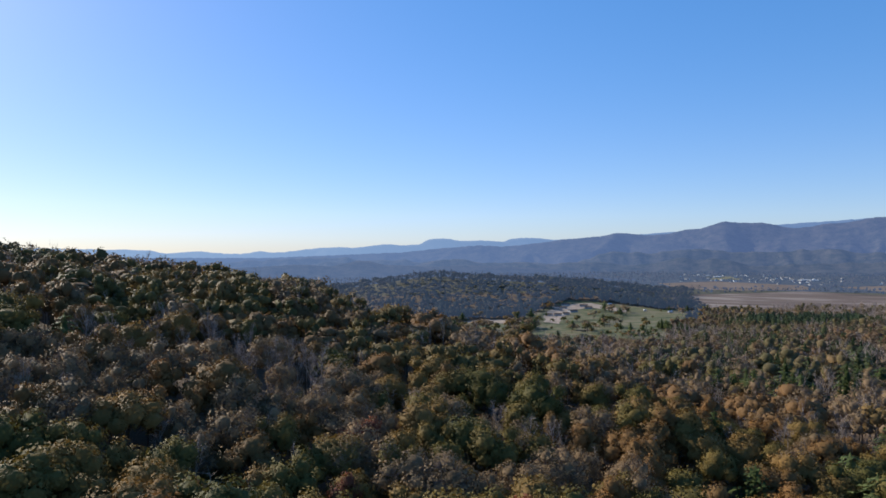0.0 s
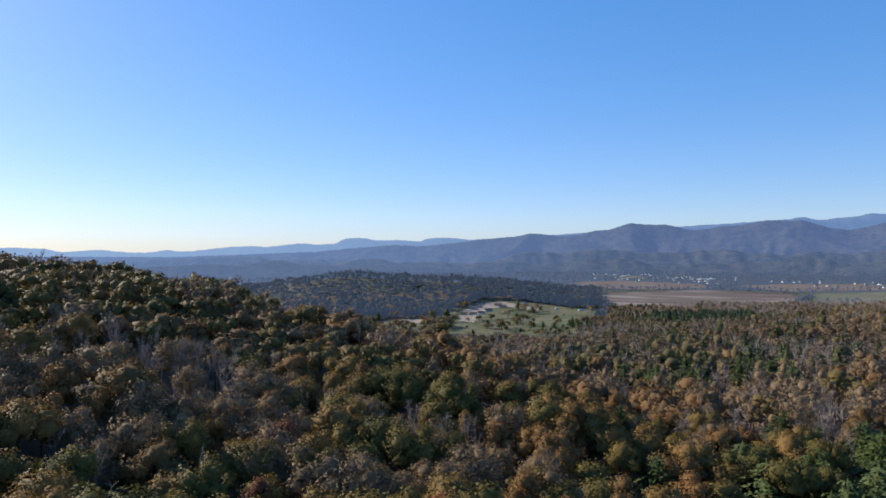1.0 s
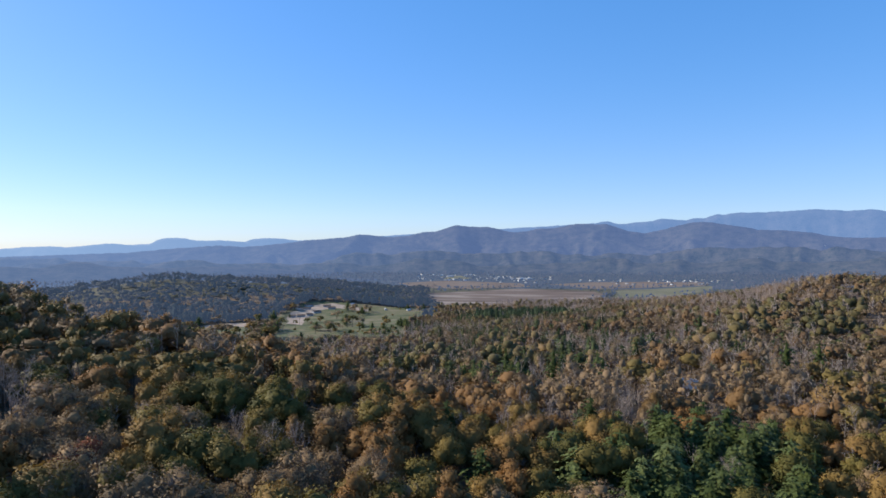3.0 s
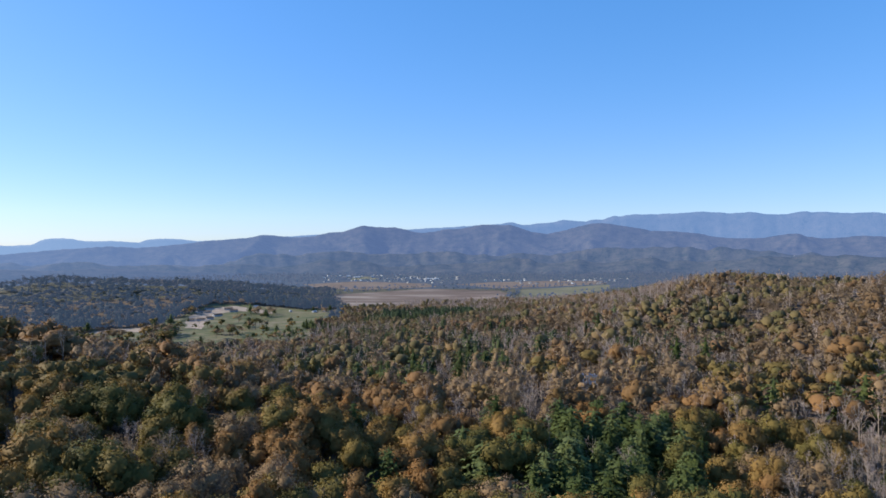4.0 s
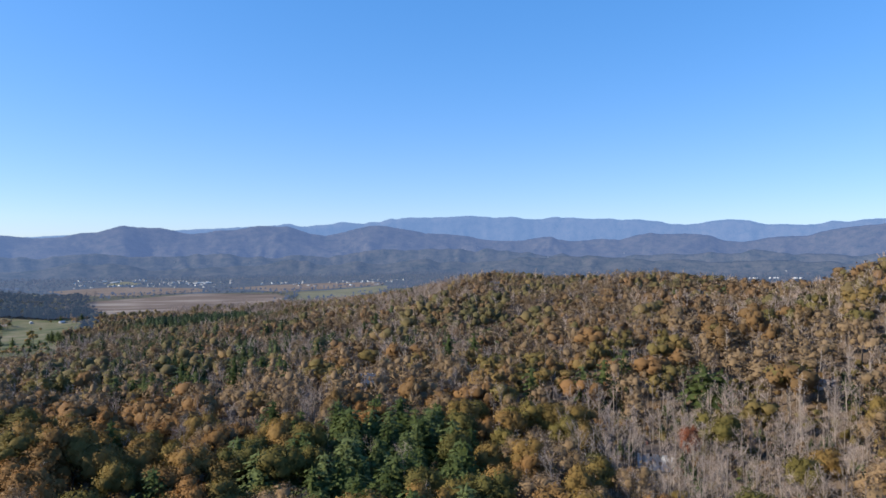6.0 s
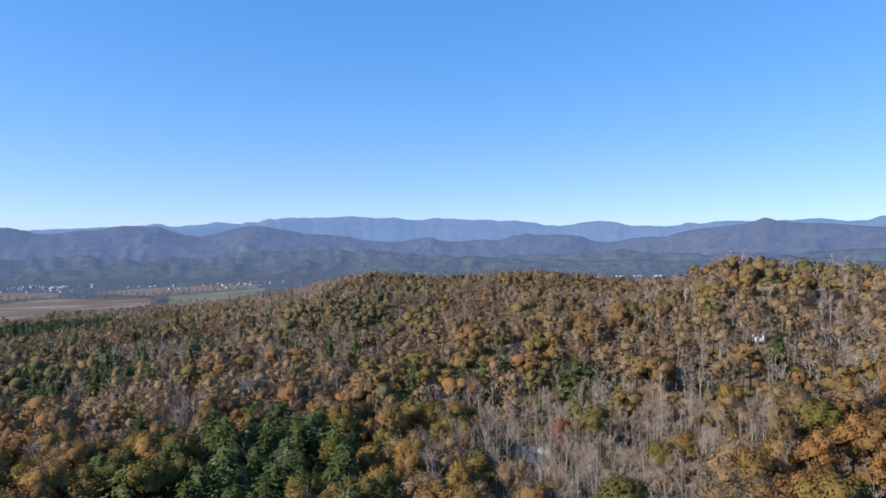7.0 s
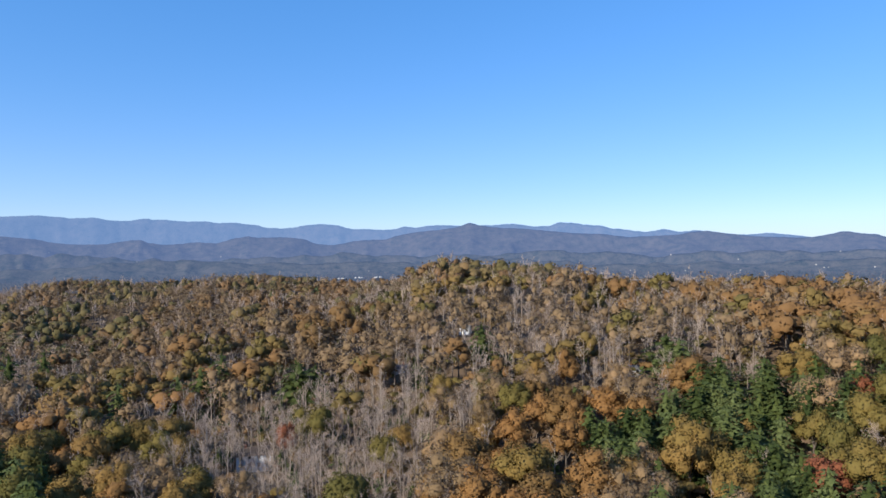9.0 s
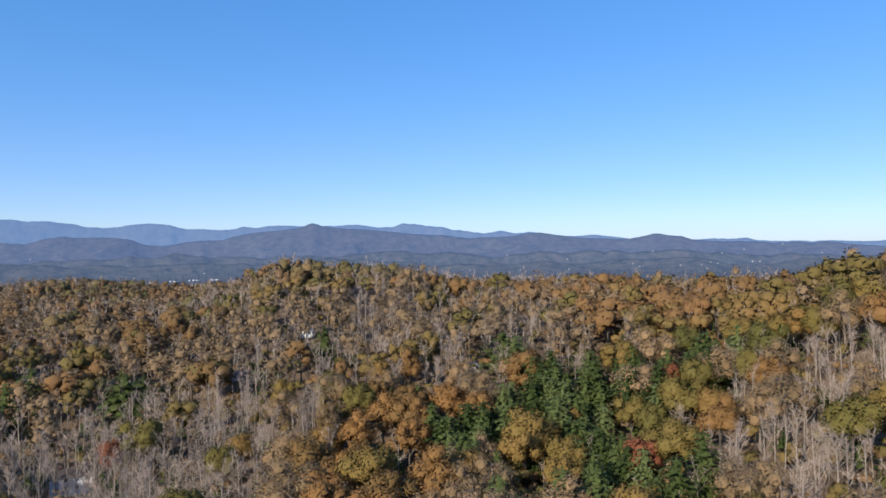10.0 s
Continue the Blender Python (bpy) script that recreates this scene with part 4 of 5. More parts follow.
PINE_STANDS = [      # bearing, distance, half width in degrees, half depth, share of pines
    (-43, 203, 8, 52, 0.92), (-96.5, 196, 3.4, 20, 1.0), (-101.5, 210, 3.8, 22, 1.0), (-106.5, 226, 4.4, 20, 1.0), (-104, 195, 3.5, 12, 0.5), (-113, 222, 5, 22, 0.85), (-110, 192, 3.0, 24, 0.9), (-112.5, 176, 4.0, 20, 0.6), (-117, 235, 3.5, 16, 0.7),
    (-106, 162, 8, 14, 0.4), (-100, 258, 2, 10, 0.7), (-70, 301, 3, 9, 0.7), (-61, 308, 3.5, 10, 0.75), (-56.5, 300, 3, 10, 0.6), (-14, 203, 1.6, 9, 0.7), (-24.4, 187, 1.3, 7, 0.8),
    (-29, 1010, 5, 95, 0.97), (-27, 640, 8, 170, 0.3), (-36, 500, 7, 90, 0.2), (-18, 900, 4, 60, 0.5), (-46, 450, 7, 50, 0.15), (-50, 400, 2.5, 30, 0.3), (-25, 400, 4, 65, 0.5), (-33, 430, 3, 50, 0.35), (-31, 560, 6, 70, 0.3)]
BARE_STANDS = [(-72, 220, 9.5, 50, 0.55), (-84, 270, 8, 30, 0.2), (-125, 165, 6, 45, 0.5), (-45, 820, 6, 120, 0.5), (-106, 300, 12, 36, 0.3), (-123, 225, 6, 22, 0.4), (-113, 330, 12, 25, 0.3),
               (-33, 1150, 8, 200, 0.5), (-21, 850, 5, 120, 0.4), (-70, 400, 14, 60, 0.2), (-30, 1350, 12, 130, 0.6), (-16, 345, 7, 45, 0.35), (-40, 330, 5, 35, 0.25)]
GOLD_STANDS = [(-106, 168, 9, 40, 0.4), (-57, 172, 5, 25, 0.5), (-84, 158, 9, 22, 0.25), (26, 330, 14, 90, 0.3), (-88, 420, 9, 45, 0.45), (-120, 268, 8, 40, 0.3), (-2, 295, 8, 25, 0.35), (-22, 228, 7, 32, 0.4), (-8, 250, 6, 30, 0.25)]


def stand(list_, az, r):
    s = np.zeros(len(az))
    for a, d, wa, wd, share in list_:
        s = np.maximum(s, share * np.exp(-((az - a) / wa) ** 4 - ((r - d) / wd) ** 4))
    return s


KINDS = ["gold", "russet", "brown", "bare", "pine", "red"]


def choose(x, y, rng):
    """Which kind of tree grows at each place: patches of one kind, stands of pine and of bare hardwoods."""
    az, r = bearing(x, y), np.hypot(x, y)
    west = 1 / (1 + np.exp(-(az + 8) / 5))
    ridge = (1 - west) * np.clip((r - 280) / 200, 0, 1)
    glen = np.exp(-((az + 30) / 12) ** 4) * np.clip((r - 330) / 150, 0, 1) * (r < 1100)
    score = np.stack([
        0.10 + 0.45 * west + 0.25 * glen - 0.10 * ridge + 1.1 * patches(x, y, 60, 1) + 2.4 * stand(GOLD_STANDS, az, r),
        -0.2 - 0.12 * west + 0.15 * ridge + 0.4 * np.clip((-62 - az) / 20, 0, 1) + 1.05 * patches(x, y, 55, 2),
        0.15 - 0.35 * west + 0.30 * ridge + 0.65 * patches(x, y, 50, 3),
        0.10 - 0.95 * west - 0.10 * glen + 0.38 * np.clip((-70 - az) / 25, 0, 1) + 0.95 * patches(x, y, 75, 4) + 2.3 * stand(BARE_STANDS, az, r),
        -1.75 - 0.3 * west + 1.5 * glen + 0.75 * patches(x, y, 45, 5),
        -3.2 + 0.7 * patches(x, y, 40, 6)], 1)
    score += 0.5 * rng.gumbel(size=score.shape)
    k = score.argmax(1)
    return np.where(rng.uniform(size=len(x)) < stand(PINE_STANDS, az, r), 4, k)


def in_view(x, y, rng, keep=0.15):
    """Where the land does not wholly hide a tree from the flight; a few of the rest are kept."""
    r = np.hypot(x, y)
    top = land(x, y) + 23
    hidden = np.zeros(len(x), bool)
    for f in np.linspace(0.3, 0.975, 24):
        hidden |= (land(x * f, y * f) + 8 * ((1 - f) * r > 30)) > EYE + (top - EYE) * f
    return ~hidden | (rng.uniform(size=len(x)) < keep)


def templates(level):
    """A few different trees of each kind at one level of detail."""
    out = {}
    rng = np.random.default_rng(100 + level)
    n_c, c_s, limbs, lobes = [(1900, 0.57, 7, 15), (180, 1.15, 1, 8), (46, 1.5, 0, 3), (8, 2.6, 0, 1)][level]
    for kind in KINDS:
        made = []
        for v in range(5 if level < 2 else 4):
            h = rng.uniform(16.5, 20.5)
            if kind in ("gold", "russet", "red"):
                made.append(oak(rng, n_c, c_s, limbs, h, rng.uniform(4.6, 6.4) * (1.35 if level == 3 else 1), False, lobes))
            elif kind == "brown":
                made.append(oak(rng, int(n_c * 1.05), c_s * [0.8, 0.72, 0.8, 1][level], limbs, h, rng.uniform(4.4, 6.0) * (1.35 if level == 3 else 1), level < 3, lobes))
            elif kind == "bare":
                made.append(bare(rng, [560, 74, 52, 14][level], [0.040, 0.080, 0.17, 0.8][level], [13, 6, 6, 2][level], rng.uniform(17.5, 20.5)))
            else:
                made.append(pine(rng, [9, 8, 7, 5][level], [9, 7, 5, 3][level], [16, 8, 3, 2][level], [1.15, 1.75, 2.5, 3.4][level], rng.uniform(16.0, 20.5) * [1, 1, 0.92, 0.88][level], rng.uniform(5.2, 6.8) * [1, 1.08, 1.08, 1.15][level]))
        out[kind] = made
    return out


def woods(name, x, y, kinds, rng, level, label, far=None, size=(0.82, 1.16), height=None):
    """Trees past counting, one object for each kind."""
    tm = templates(level)
    for ki, kind in enumerate(KINDS):
        sel = np.where(kinds == ki)[0]
        if not len(sel):
            continue
        var = rng.integers(0, len(tm[kind]), len(sel))
        V, N, Q, T, QM, TM, TI, n = [], [], [], [], [], [], [], 0
        for v, (wood, crown) in enumerate(tm[kind]):
            s = sel[var == v]
            if not len(s):
                continue
            both = Geo()
            for slot, g in enumerate((wood, crown)):
                gv_, gq_, gt_, _, _ = g.arrays()
                both.add(gv_, gq_, gt_, slot, g.normals())
            bv, bq, bt, bqm, btm = both.arrays()
            k = len(s)
            ang = rng.uniform(0, 2 * np.pi, k)
            sc = np.clip(np.exp(rng.normal(-0.06, 0.2, k)), 0.62, 1.5) * (size[0] + size[1]) / 1.98
            ca, sa = np.cos(ang)[:, None], np.sin(ang)[:, None]
            tall = rng.uniform(0.82, 1.14, k)[:, None] * (height or (size[0] + size[1]) / 1.98)
            px = (bv[None, :, 0] * ca - bv[None, :, 1] * sa) * sc[:, None] + x[s][:, None]
            py = (bv[None, :, 0] * sa + bv[None, :, 1] * ca) * sc[:, None] + y[s][:, None]
            pz = bv[None, :, 2] * tall + land(x[s], y[s])[:, None]
            V.append(np.stack([px, py, pz], 2).reshape(-1, 3))
            bn = both.normals()
            N.append(np.stack([bn[None, :, 0] * ca - bn[None, :, 1] * sa, bn[None, :, 0] * sa + bn[None, :, 1] * ca, np.broadcast_to(bn[None, :, 2], px.shape)], 2).reshape(-1, 3))
            off = (n + np.arange(k) * len(bv))[:, None, None]
            Q.append((bq[None] + off).reshape(-1, 4))
            T.append((bt[None] + off).reshape(-1, 3))
            QM.append(np.tile(bqm, k))
            TM.append(np.tile(btm, k))
            TI.append(np.repeat(np.clip(0.5 + 0.24 * patches(x[s], y[s], 60, 15) + rng.normal(0, 0.10, k), 0.05, 0.95), len(bv)))
            n += k * len(bv)
        leaf = far[kind] if far else TWIG if kind == "bare" else WOODS[kind]
        bark = leaf if far else BARK_PALE if kind == "bare" else BARK_BROWN if kind == "brown" else BARK
        me = mesh_from(name, np.concatenate(V), np.concatenate(Q), np.concatenate(T), (bark, leaf), np.concatenate(QM + TM), np.concatenate(TI), normals=np.concatenate(N))
        tagged(new(name, me), label[kind], "woods", kind="stuff")


WOOD_LABELS = {
    "gold": "golden and olive hardwoods in autumn leaf covering the hills", "russet": "russet-orange hardwoods in autumn leaf on the hills",
    "brown": "faded brown half-bare hardwoods on the hills", "bare": "grey leafless hardwoods on the hills",
    "pine": "dark green pines among the hardwoods", "red": "deep red maples among the hardwoods"}

FAR_EDGE = 255.0
AZ0, AZ1 = -132.0, 37.0

# trees near enough to be told apart
NEAR = templates(0)
NEAR_TAGS = {
    "gold": ("oak_tree", "golden-olive oak in autumn leaf on the wooded slope", "golden oaks"),
    "russet": ("hickory_tree", "russet-orange hickory in autumn leaf on the wooded slope", "russet hickories"),
    "brown": ("hardwood_tree", "half-bare hardwood with faded brown leaves", "half-bare hardwoods"),
    "bare": ("bare_tree", "leafless grey hardwood with fine upright twigs", "bare hardwoods"),
    "pine": ("pine_tree", "tall dark green white pine with layered boughs", "white pines"),
    "red": ("maple_tree", "deep red maple among golden oaks", "red maples")}
originals = {}
for kind in KINDS:
    originals[kind] = []
    for wood, crown in NEAR[kind]:
        gv_, gq_, gt_, _, _ = wood.arrays()
        wm = mesh_from("trunk", gv_, gq_, gt_, (BARK_PALE if kind == "bare" else BARK_BROWN if kind == "brown" else BARK,))
        gv_, gq_, gt_, _, _ = crown.arrays()
        cm = mesh_from("crown", gv_, gq_, gt_, (TWIG if kind == "bare" else LEAF[kind],), normals=crown.normals())
        originals[kind].append((wm, cm))


def plant(kind, variant, x, y, turn, size):
    name, label, group = NEAR_TAGS[kind]
    e = new(name)
    tagged(e, label, "tree", group)
    wm, cm = originals[kind][variant % len(originals[kind])]
    for nm, me in (("trunk", wm), ("crown", cm)):
        new(nm, me).parent = e
    e.matrix_basis = pose(x, y, float(land(x, y)) - 0.1, 0, 0, turn) @ Matrix.Diagonal((size, size, 0.68 + 0.31 * size, 1))
    return e


x, y, rng = scatter(112, FAR_EDGE, AZ0, AZ1, 10.8, 21)
kinds = choose(x, y, rng)
for i in range(len(x)):
    plant(KINDS[kinds[i]], int(rng.integers(0, 5)), x[i], y[i], float(rng.uniform(0, 360)), float(np.clip(np.exp(rng.normal(0.0, 0.18)), 0.65, 1.35)))

# the pine stands grow closer together
x, y, rng = scatter(112, FAR_EDGE, AZ0, AZ1, 8.6, 33)
thick = rng.uniform(size=len(x)) < 0.62 * stand([q for q in PINE_STANDS if q[4] > 0.8], bearing(x, y), np.hypot(x, y))
for px, py in zip(x[thick], y[thick]):
    plant("pine", int(rng.integers(0, 5)), px, py, float(rng.uniform(0, 360)), float(np.clip(np.exp(rng.normal(-0.08, 0.16)), 0.65, 1.2)))

# the forest beyond, past counting
x, y, rng = scatter(FAR_EDGE, 400, AZ0, AZ1, 11.2, 22)
seen = in_view(x, y, rng)
x, y = x[seen], y[seen]
woods("hillside_woods", x, y, choose(x, y, rng), rng, 1, WOOD_LABELS, None, (1.06, 1.34), 1.1)
x, y, rng = scatter(400, 860, AZ0, AZ1, 10.6, 23)
seen = in_view(x, y, rng)
x, y = x[seen], y[seen]
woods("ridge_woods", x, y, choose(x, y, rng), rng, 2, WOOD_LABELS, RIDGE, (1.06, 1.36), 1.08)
UNDER_LABELS = {k: "smaller brown and gold trees filling the gaps under the canopy" for k in KINDS}
YOUNG_LABELS = {k: "slender leafless trees between the larger crowns" for k in KINDS}


def among_bare(x, y, rng):
    """The places where leafless trees crowd together."""
    az, r = bearing(x, y), np.hypot(x, y)
    share = 0.45 + 0.10 * np.clip((-50 - az) / 20, 0, 1) + 0.4 * patches(x, y, 75, 4) + 1.2 * stand(BARE_STANDS, az, r) - 0.33 / (1 + np.exp(-(az + 4) / 4))
    return rng.uniform(size=len(x)) < np.clip(share, 0.06, 0.95) * (1 - stand(PINE_STANDS, az, r))


for r0, r1, step, seed in ((112, FAR_EDGE, 8.4, 41), (FAR_EDGE, 560, 8.8, 31)):
    x, y, rng = scatter(r0, r1, AZ0, AZ1, step, seed)
    seen = in_view(x, y, rng, 0.0)
    x, y = x[seen], y[seen]
    fill = among_bare(x, y, rng)
    woods("sapling_woods", x[fill], y[fill], np.full(fill.sum(), 3), rng, 1 if r1 == FAR_EDGE else 2, YOUNG_LABELS, None, (0.75, 0.95))
    k = choose(x[~fill], y[~fill], rng)
    woods("understory_woods", x[~fill], y[~fill], np.where(k > 2, 2, k), rng, 2, UNDER_LABELS, None, (0.60, 0.78), 0.55)
x, y, rng = scatter(112, 300, AZ0, -50, 7.0, 47)
woods("understory_woods", x, y, rng.choice([0, 1, 2, 4], len(x), p=[0.22, 0.2, 0.4, 0.18]), rng, 2, UNDER_LABELS, None, (0.5, 0.66), 0.42)
x, y, rng = scatter(112, 330, AZ0, -50, 5.6, 45)
fill = rng.uniform(size=len(x)) < 0.75 * stand(BARE_STANDS, bearing(x, y), np.hypot(x, y))
woods("bare_thicket", x[fill], y[fill], np.full(fill.sum(), 3), rng, 1, {k: "close-set leafless grey trees on the valley side" for k in KINDS}, None, (0.8, 1.0))
x, y, rng = scatter(860, 1450, -52, 10, 11.0, 24)
off = (bearing(x, y) < -24.5) & (bearing(x, y) > -32) & (np.hypot(x, y) > 1000) & (np.hypot(x, y) < 1110)
x, y = x[~off], y[~off]
low = (bearing(x, y) < -21) | (np.hypot(x, y) < 1040)
x, y = x[low], y[low]
seen = in_view(x, y, rng)
x, y = x[seen], y[seen]
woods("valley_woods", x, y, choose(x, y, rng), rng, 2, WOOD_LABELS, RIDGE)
x, y, rng = scatter(1000, 1110, -32, -24.5, 7.5, 43)
some = bumps(x, y, 30, 8) + rng.uniform(-0.5, 0.9, len(x)) > -0.25
x, y = x[some], y[some]
woods("valley_woods", x, y, np.full(len(x), 4), rng, 2, {k: "dense dark green pines at the edge of the field" for k in KINDS}, FIELD_PINES, (1.0, 1.5), 1.15)

# the wooded rise beyond the meadow and the flat woods round the fields
RISE_LABELS = {k: "dark mixed woods on the rise beyond the meadow" for k in KINDS}
x, y, rng = scatter(1100, 1860, -21, 24, 19.0, 25)
mix = np.stack([0.35 + patches(x, y, 95, 72), 0.2 + patches(x, y, 85, 73), 0.1 + patches(x, y, 80, 74), -0.1 + patches(x, y, 110, 75), -0.35 + patches(x, y, 90, 71) + 0.6 * (np.hypot(x, y) < 1420)], 1)
k = (mix + 0.4 * rng.gumbel(size=mix.shape)).argmax(1)
tall = patches(x, y, 130, 76) + rng.normal(0, 0.5, len(x)) > 0.2
for some, high in ((tall, 1.12), (~tall, 0.86)):
    woods("backdrop_rise_woods", x[some], y[some], k[some], rng, 2, RISE_LABELS, HAZED_RISE, (1.6, 2.0), high)
row_rng = np.random.default_rng(61)
ra = np.concatenate([row_rng.uniform(-20.6, -16.6, 70), row_rng.uniform(-16.6, -8.0, 60), row_rng.uniform(-8.0, 3.0, 70)])
rd = np.interp(-ra, [-3, 0, 3.3, 7.1, 8.7, 10.6, 13.7, 16.7, 18, 20.6], [1100, 1110, 1140, 1150, 1310, 1405, 1410, 1375, 1340, 1385]) + np.abs(row_rng.normal(12, 16, len(ra)))
woods("backdrop_rise_woods", -rd * np.sin(np.radians(ra)), rd * np.cos(np.radians(ra)), row_rng.choice([4, 4, 4, 2, 0], len(ra)), row_rng, 1, {k: "dark trees along the foot of the rise" for k in KINDS}, HAZED_RISE, (0.9, 1.1))
FLOOR_LABELS = {k: "mixed woods and hedgerows on the valley floor" for k in KINDS}
x, y, rng = scatter(1450, 3300, -50, 36, 27.0, 26)
keep = ((bearing(x, y) < -21) | (np.hypot(x, y) > 2150)) & ((bearing(x, y) < 2) | (np.hypot(x, y) < 2650))
x, y = x[keep], y[keep]
k = rng.choice([0, 1, 2, 3, 4], len(x), p=[0.16, 0.10, 0.30, 0.26, 0.18])
woods("backdrop_floor_woods", x, y, k, rng, 3, FLOOR_LABELS, HAZED_FLOOR, (0.6, 0.95))
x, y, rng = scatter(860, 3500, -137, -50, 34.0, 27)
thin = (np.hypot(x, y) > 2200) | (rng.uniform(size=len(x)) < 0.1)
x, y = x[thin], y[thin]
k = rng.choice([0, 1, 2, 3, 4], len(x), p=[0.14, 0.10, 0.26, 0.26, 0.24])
woods("backdrop_floor_woods", x, y, k, rng, 3, FLOOR_LABELS, HAZED_FLOOR, (0.8, 1.3))
# round behind the camera
BACK_LABELS = {k: "mixed autumn woods on the hill behind" for k in KINDS}
for a0, a1, s in ((-180, AZ0, 28), (AZ1, 180, 29)):
    x, y, rng = scatter(118, 900, a0, a1, 21.0, s)
    woods("back_woods", x, y, choose(x, y, rng), rng, 3, BACK_LABELS, None, (0.9, 1.3))
x, y, rng = scatter(7, 118, -180, 180, 9.5, 30)
woods("near_woods", x, y, choose(x, y, rng), rng, 2, BACK_LABELS)

# trees standing singly in the meadow, with the sheds between them
meadow_rng = random.Random(12)
SOLO = templates(1)
SOLO_MESH = {}
for kind in ("pine", "gold", "brown", "bare"):
    SOLO_MESH[kind] = []
    for wood, crown in SOLO[kind][:3]:
        gv_, gq_, gt_, _, _ = wood.arrays()
        wm = mesh_from("trunk", gv_, gq_, gt_, (BARK,))
        gv_, gq_, gt_, _, _ = crown.arrays()
        SOLO_MESH[kind].append((wm, mesh_from("crown", gv_, gq_, gt_, (TWIG if kind == "bare" else LEAF[kind],), normals=crown.normals())))
SOLO_TAGS = {
    "pine": ("cedar_tree", "dark green cedar standing in the meadow"), "gold": ("oak_tree", "olive-leaved oak standing in the meadow"),
    "brown": ("hardwood_tree", "faded brown hardwood standing in the meadow"), "bare": ("bare_tree", "leafless grey tree standing in the meadow")}


def solo(kind, x, y, size, wide=1.0):
    name, label = SOLO_TAGS[kind]
    e = tagged(new(name), label, "tree", "trees in the meadow")
    for nm, me in zip(("trunk", "crown"), meadow_rng.choice(SOLO_MESH[kind])):
        new(nm, me).parent = e
    e.matrix_basis = pose(x, y, float(land(x, y)), 0, 0, meadow_rng.uniform(0, 360)) @ Matrix.Diagonal((size * wide, size * wide, size, 1))


groves = [(meadow_rng.uniform(2, -20.5), meadow_rng.uniform(700, 1300)) for _ in range(46)]
for k in range(380):
    a, r = meadow_rng.choice(groves)
    x, y = at(a + meadow_rng.gauss(0, 0.7), r + meadow_rng.gauss(0, 22))
    if not in_poly(FIELDS[0], np.array([x]), np.array([y]))[0] or in_poly(FIELDS[1], np.array([x]), np.array([y]))[0]:
        continue
    kind = meadow_rng.choice(["pine", "gold", "brown", "brown", "bare"])
    solo(kind, x, y, meadow_rng.uniform(0.45, 1.0), 1.6)
for x, y, kind, size in ((275, 1185, "gold", 0.5), (296, 1149, "gold", 0.6), (253, 956, "pine", 0.7), (261, 935, "pine", 0.75), (246, 950, "gold", 0.75), (304, 1016, "gold", 0.75), (202, 938, "gold", 0.8), (169, 1039, "gold", 0.6),
                         (267, 916, "gold", 0.4), (254, 1127, "brown", 0.45), (396, 1221, "gold", 0.35), (349, 1118, "gold", 0.35), (180, 1170, "pine", 0.4), (120, 1010, "pine", 0.75), (60, 1000, "brown", 0.8), (20, 1010, "pine", 0.6)):
    solo(kind, x, y, size, 1.2)
for k in range(36):
    x, y = meadow_rng.uniform(312, 350), meadow_rng.uniform(945, 985)
    solo("pine", x, y, meadow_rng.uniform(0.5, 0.75), 1.2)
shed_rng = random.Random(4)
for x, y in ((186, 1180), (202, 1180), (219, 1194), (238, 1231), (273, 1304), (277, 1279), (230, 1278), (216, 1286), (240, 1318)):
    e = house("house", shed_rng.uniform(11, 16), 8, 2.8, GREYPAINT, BROWNROOF, "low brown-roofed house on the sandy lot in the meadow", chimney=False, detail=False, group="houses on the sandy lots")
    e.matrix_basis = pose(x, y, float(land(x, y)), 0, 0, shed_rng.uniform(-30, 30))
for x, y, turn in ((388, 1384, 10), (458, 1168, 50), (415, 1227, 20), (438, 1232, 40), (376, 1250, 80), (330, 1330, 30), (150, 1085, 0)):
    e = house("shed", 8, 5, 2.4, GREYPAINT, TIN, "small grey farm building with a pale metal roof in the meadow", chimney=False, detail=False, group="farm buildings")
    e.matrix_basis = pose(x, y, float(land(x, y)), 0, 0, turn)

# a few red maples that stand out
for a, r, v, size in ((-111.3, 178, 0, 1.1), (6.8, 172, 2, 0.9), (-113.8, 224, 1, 0.7), (-68.5, 236, 3, 0.75), (8.2, 140, 4, 0.8)):
    plant("red", v, *at(a, r), 40.0 * v, size)

# low scrub along the near edge of the meadow
x, y, rng = scatter(640, 700, -22, 2, 9.0, 51)
sx = rng.uniform(-22, 1, 900)
sr = rng.uniform(690, 1000, 900)
x, y = np.concatenate([x, -sr * np.sin(np.radians(sx))]), np.concatenate([y, sr * np.cos(np.radians(sx))])
thick = patches(x, y, 60, 52) + (930 - np.hypot(x, y)) / 160 > 0.35
x, y = x[thick], y[thick]
woods("meadow_scrub", x, y, rng.choice([0, 2, 3, 4, 4], len(x)), rng, 3, {k: "low dark scrub at the edge of the meadow" for k in KINDS}, None, (0.55, 0.8), 0.4)

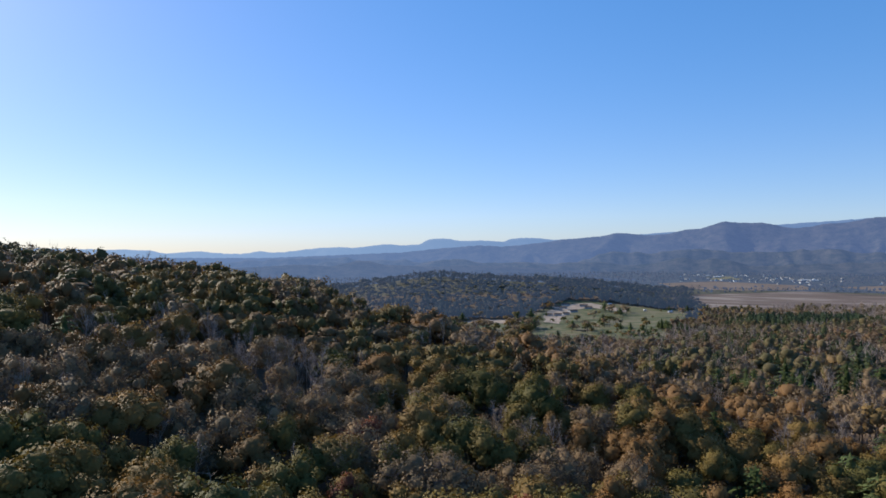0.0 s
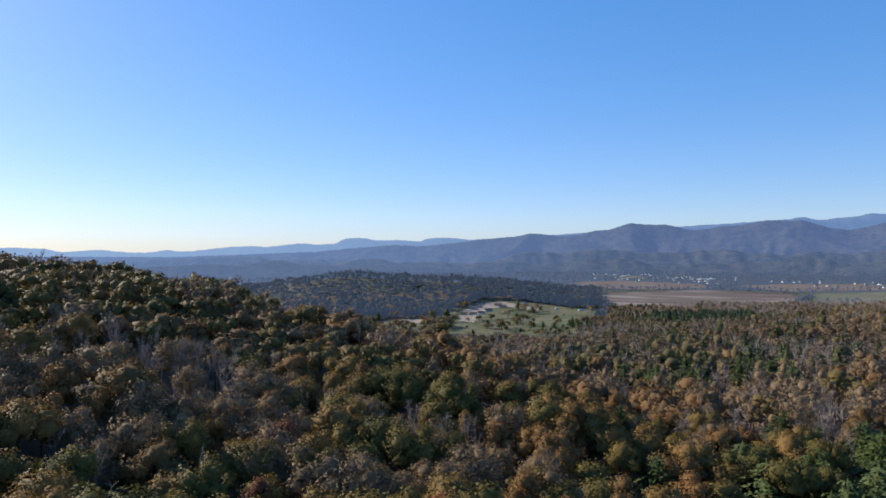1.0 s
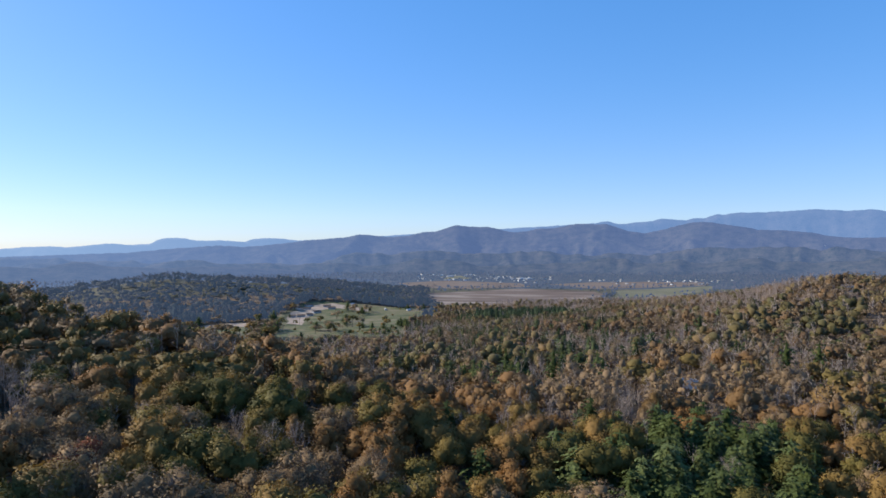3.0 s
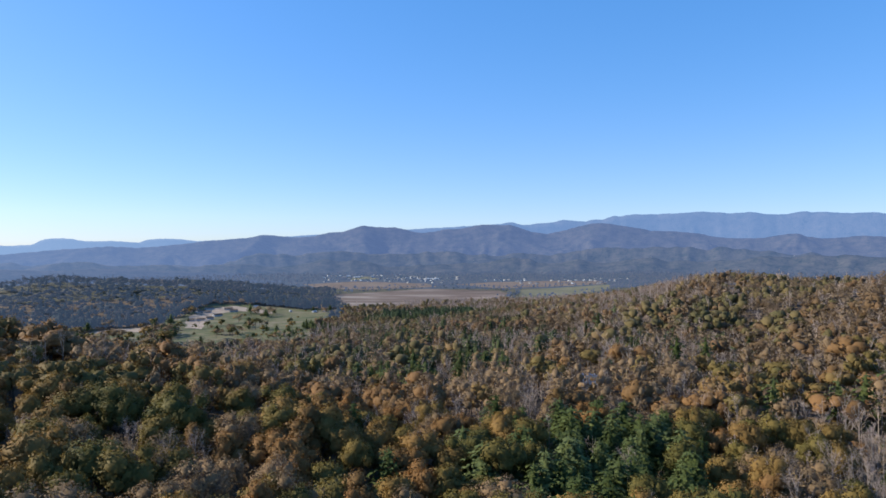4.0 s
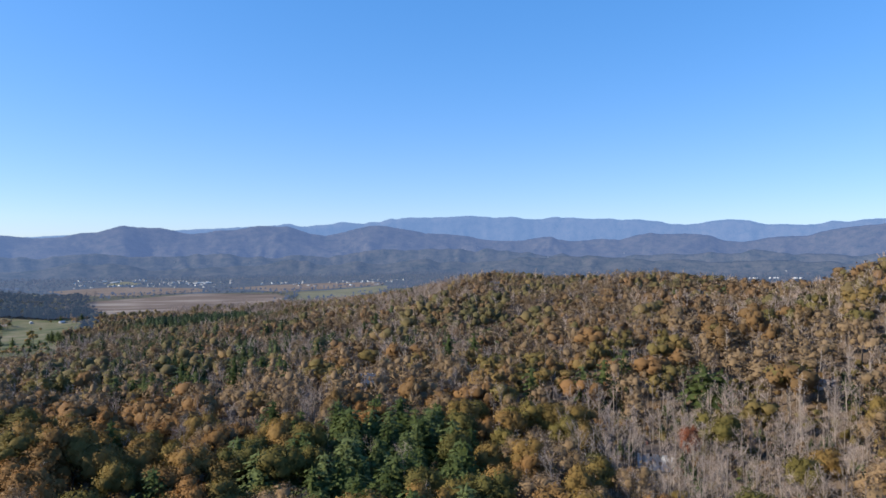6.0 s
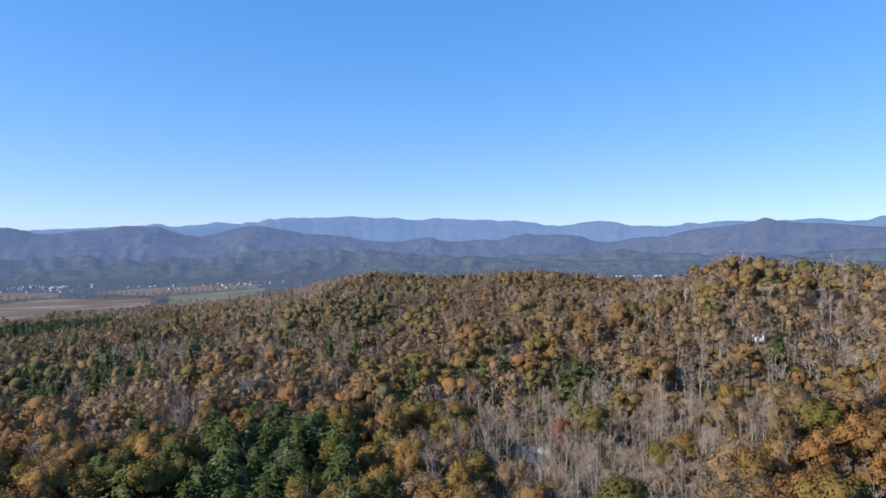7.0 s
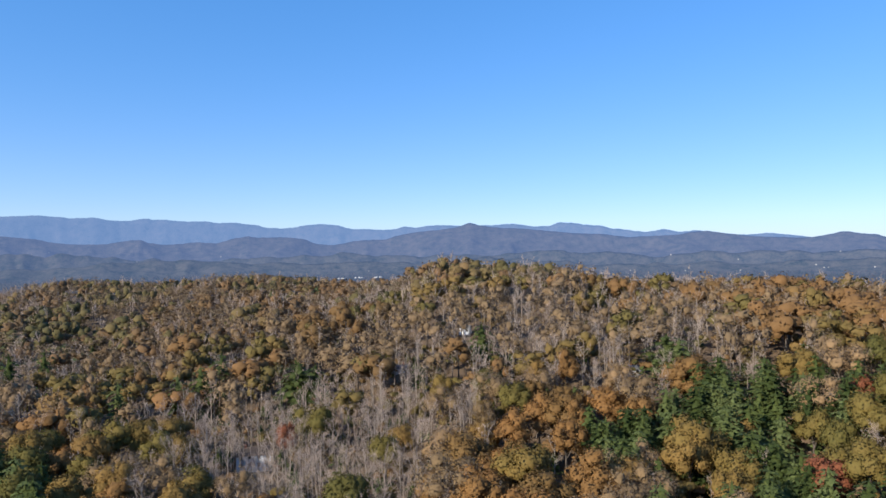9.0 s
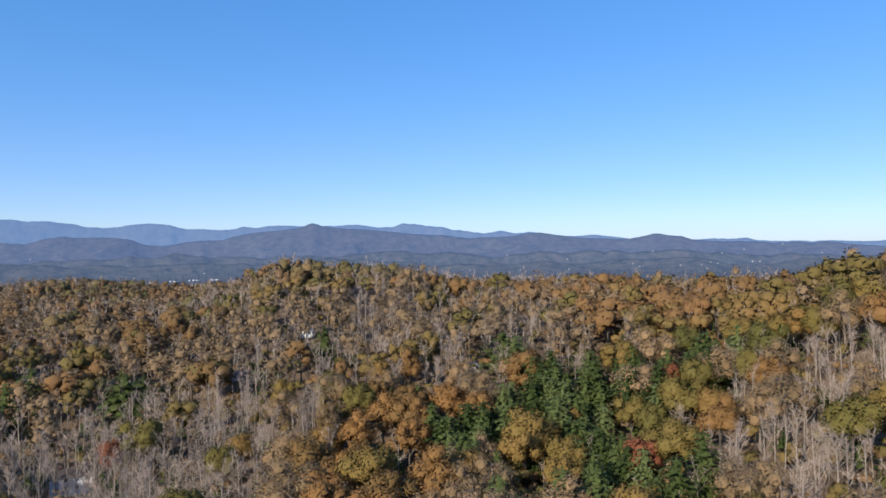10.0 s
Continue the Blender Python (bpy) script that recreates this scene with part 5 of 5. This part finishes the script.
# hedgerows along the fields
hedge_rng = np.random.default_rng(77)
HEDGE_LABELS = {k: "low hedgerow trees along the field edges" for k in KINDS}
hx, hy = [], []
for line in ([(600, 1745), (985, 1850), (1125, 1660)], [(1110, 1640), (1075, 1480), (900, 1290)], [(1170, 1690), (1560, 1645)], [(690, 1900), (1050, 1890), (1190, 1990)], [(1080, 1470), (1010, 1440), (1000, 1400)]):
    for (x0, y0), (x1, y1) in zip(line, line[1:]):
        n = int(math.hypot(x1 - x0, y1 - y0) / 7)
        t = hedge_rng.uniform(0, 1, n)
        hx.append(x0 + (x1 - x0) * t + hedge_rng.normal(0, 4, n))
        hy.append(y0 + (y1 - y0) * t + hedge_rng.normal(0, 4, n))
hx, hy = np.concatenate(hx), np.concatenate(hy)
# hedgerows share the rise woods' material with its painted haze glow
woods("hedgerow", hx, hy, hedge_rng.choice([0, 2, 3, 4], len(hx), p=[0.2, 0.35, 0.3, 0.15]), hedge_rng, 3, HEDGE_LABELS, HAZED_RISE, (0.5, 0.8), 0.36)

# white houses scattered on the wooded slopes beyond the valley
bpy.context.view_layer.update()
slopes = [o for o in bpy.data.objects if o.get("category") == "mountains"]
for a, e in ((-121.9, 0.10), (-119.2, -0.3), (-117.6, -0.55), (-112.4, -0.35), (-124.5, -0.6), (-100.5, -0.5), (-63.4, -0.2), (-50.2, 0.15), (-51.3, 0.3), (-46.8, -0.6), (-37.4, -0.7), (-32.2, -0.9), (-26.5, -0.8), (-105.5, -0.9), (-57.2, -0.5), *((town_rng.uniform(-96, -121), town_rng.uniform(-1.9, -0.9)) for _ in range(14)), *((town_rng.uniform(-66, -86), town_rng.uniform(-2.2, -1.5)) for _ in range(8))):
    way = Vector((-math.sin(radians(a)) * math.cos(radians(e)), math.cos(radians(a)) * math.cos(radians(e)), math.sin(radians(e))))
    best = None
    for o in slopes:
        hit, place, nrm, _ = o.ray_cast(Vector((0, 0, EYE)), way)
        if hit and (best is None or place.length < best.length):
            best = place
    if best is not None:
        copy_thing(town_b, pose(best.x, best.y, best.z, 0, 0, a + 90) @ Matrix.Diagonal((0.6, 0.6, 0.6, 1)))
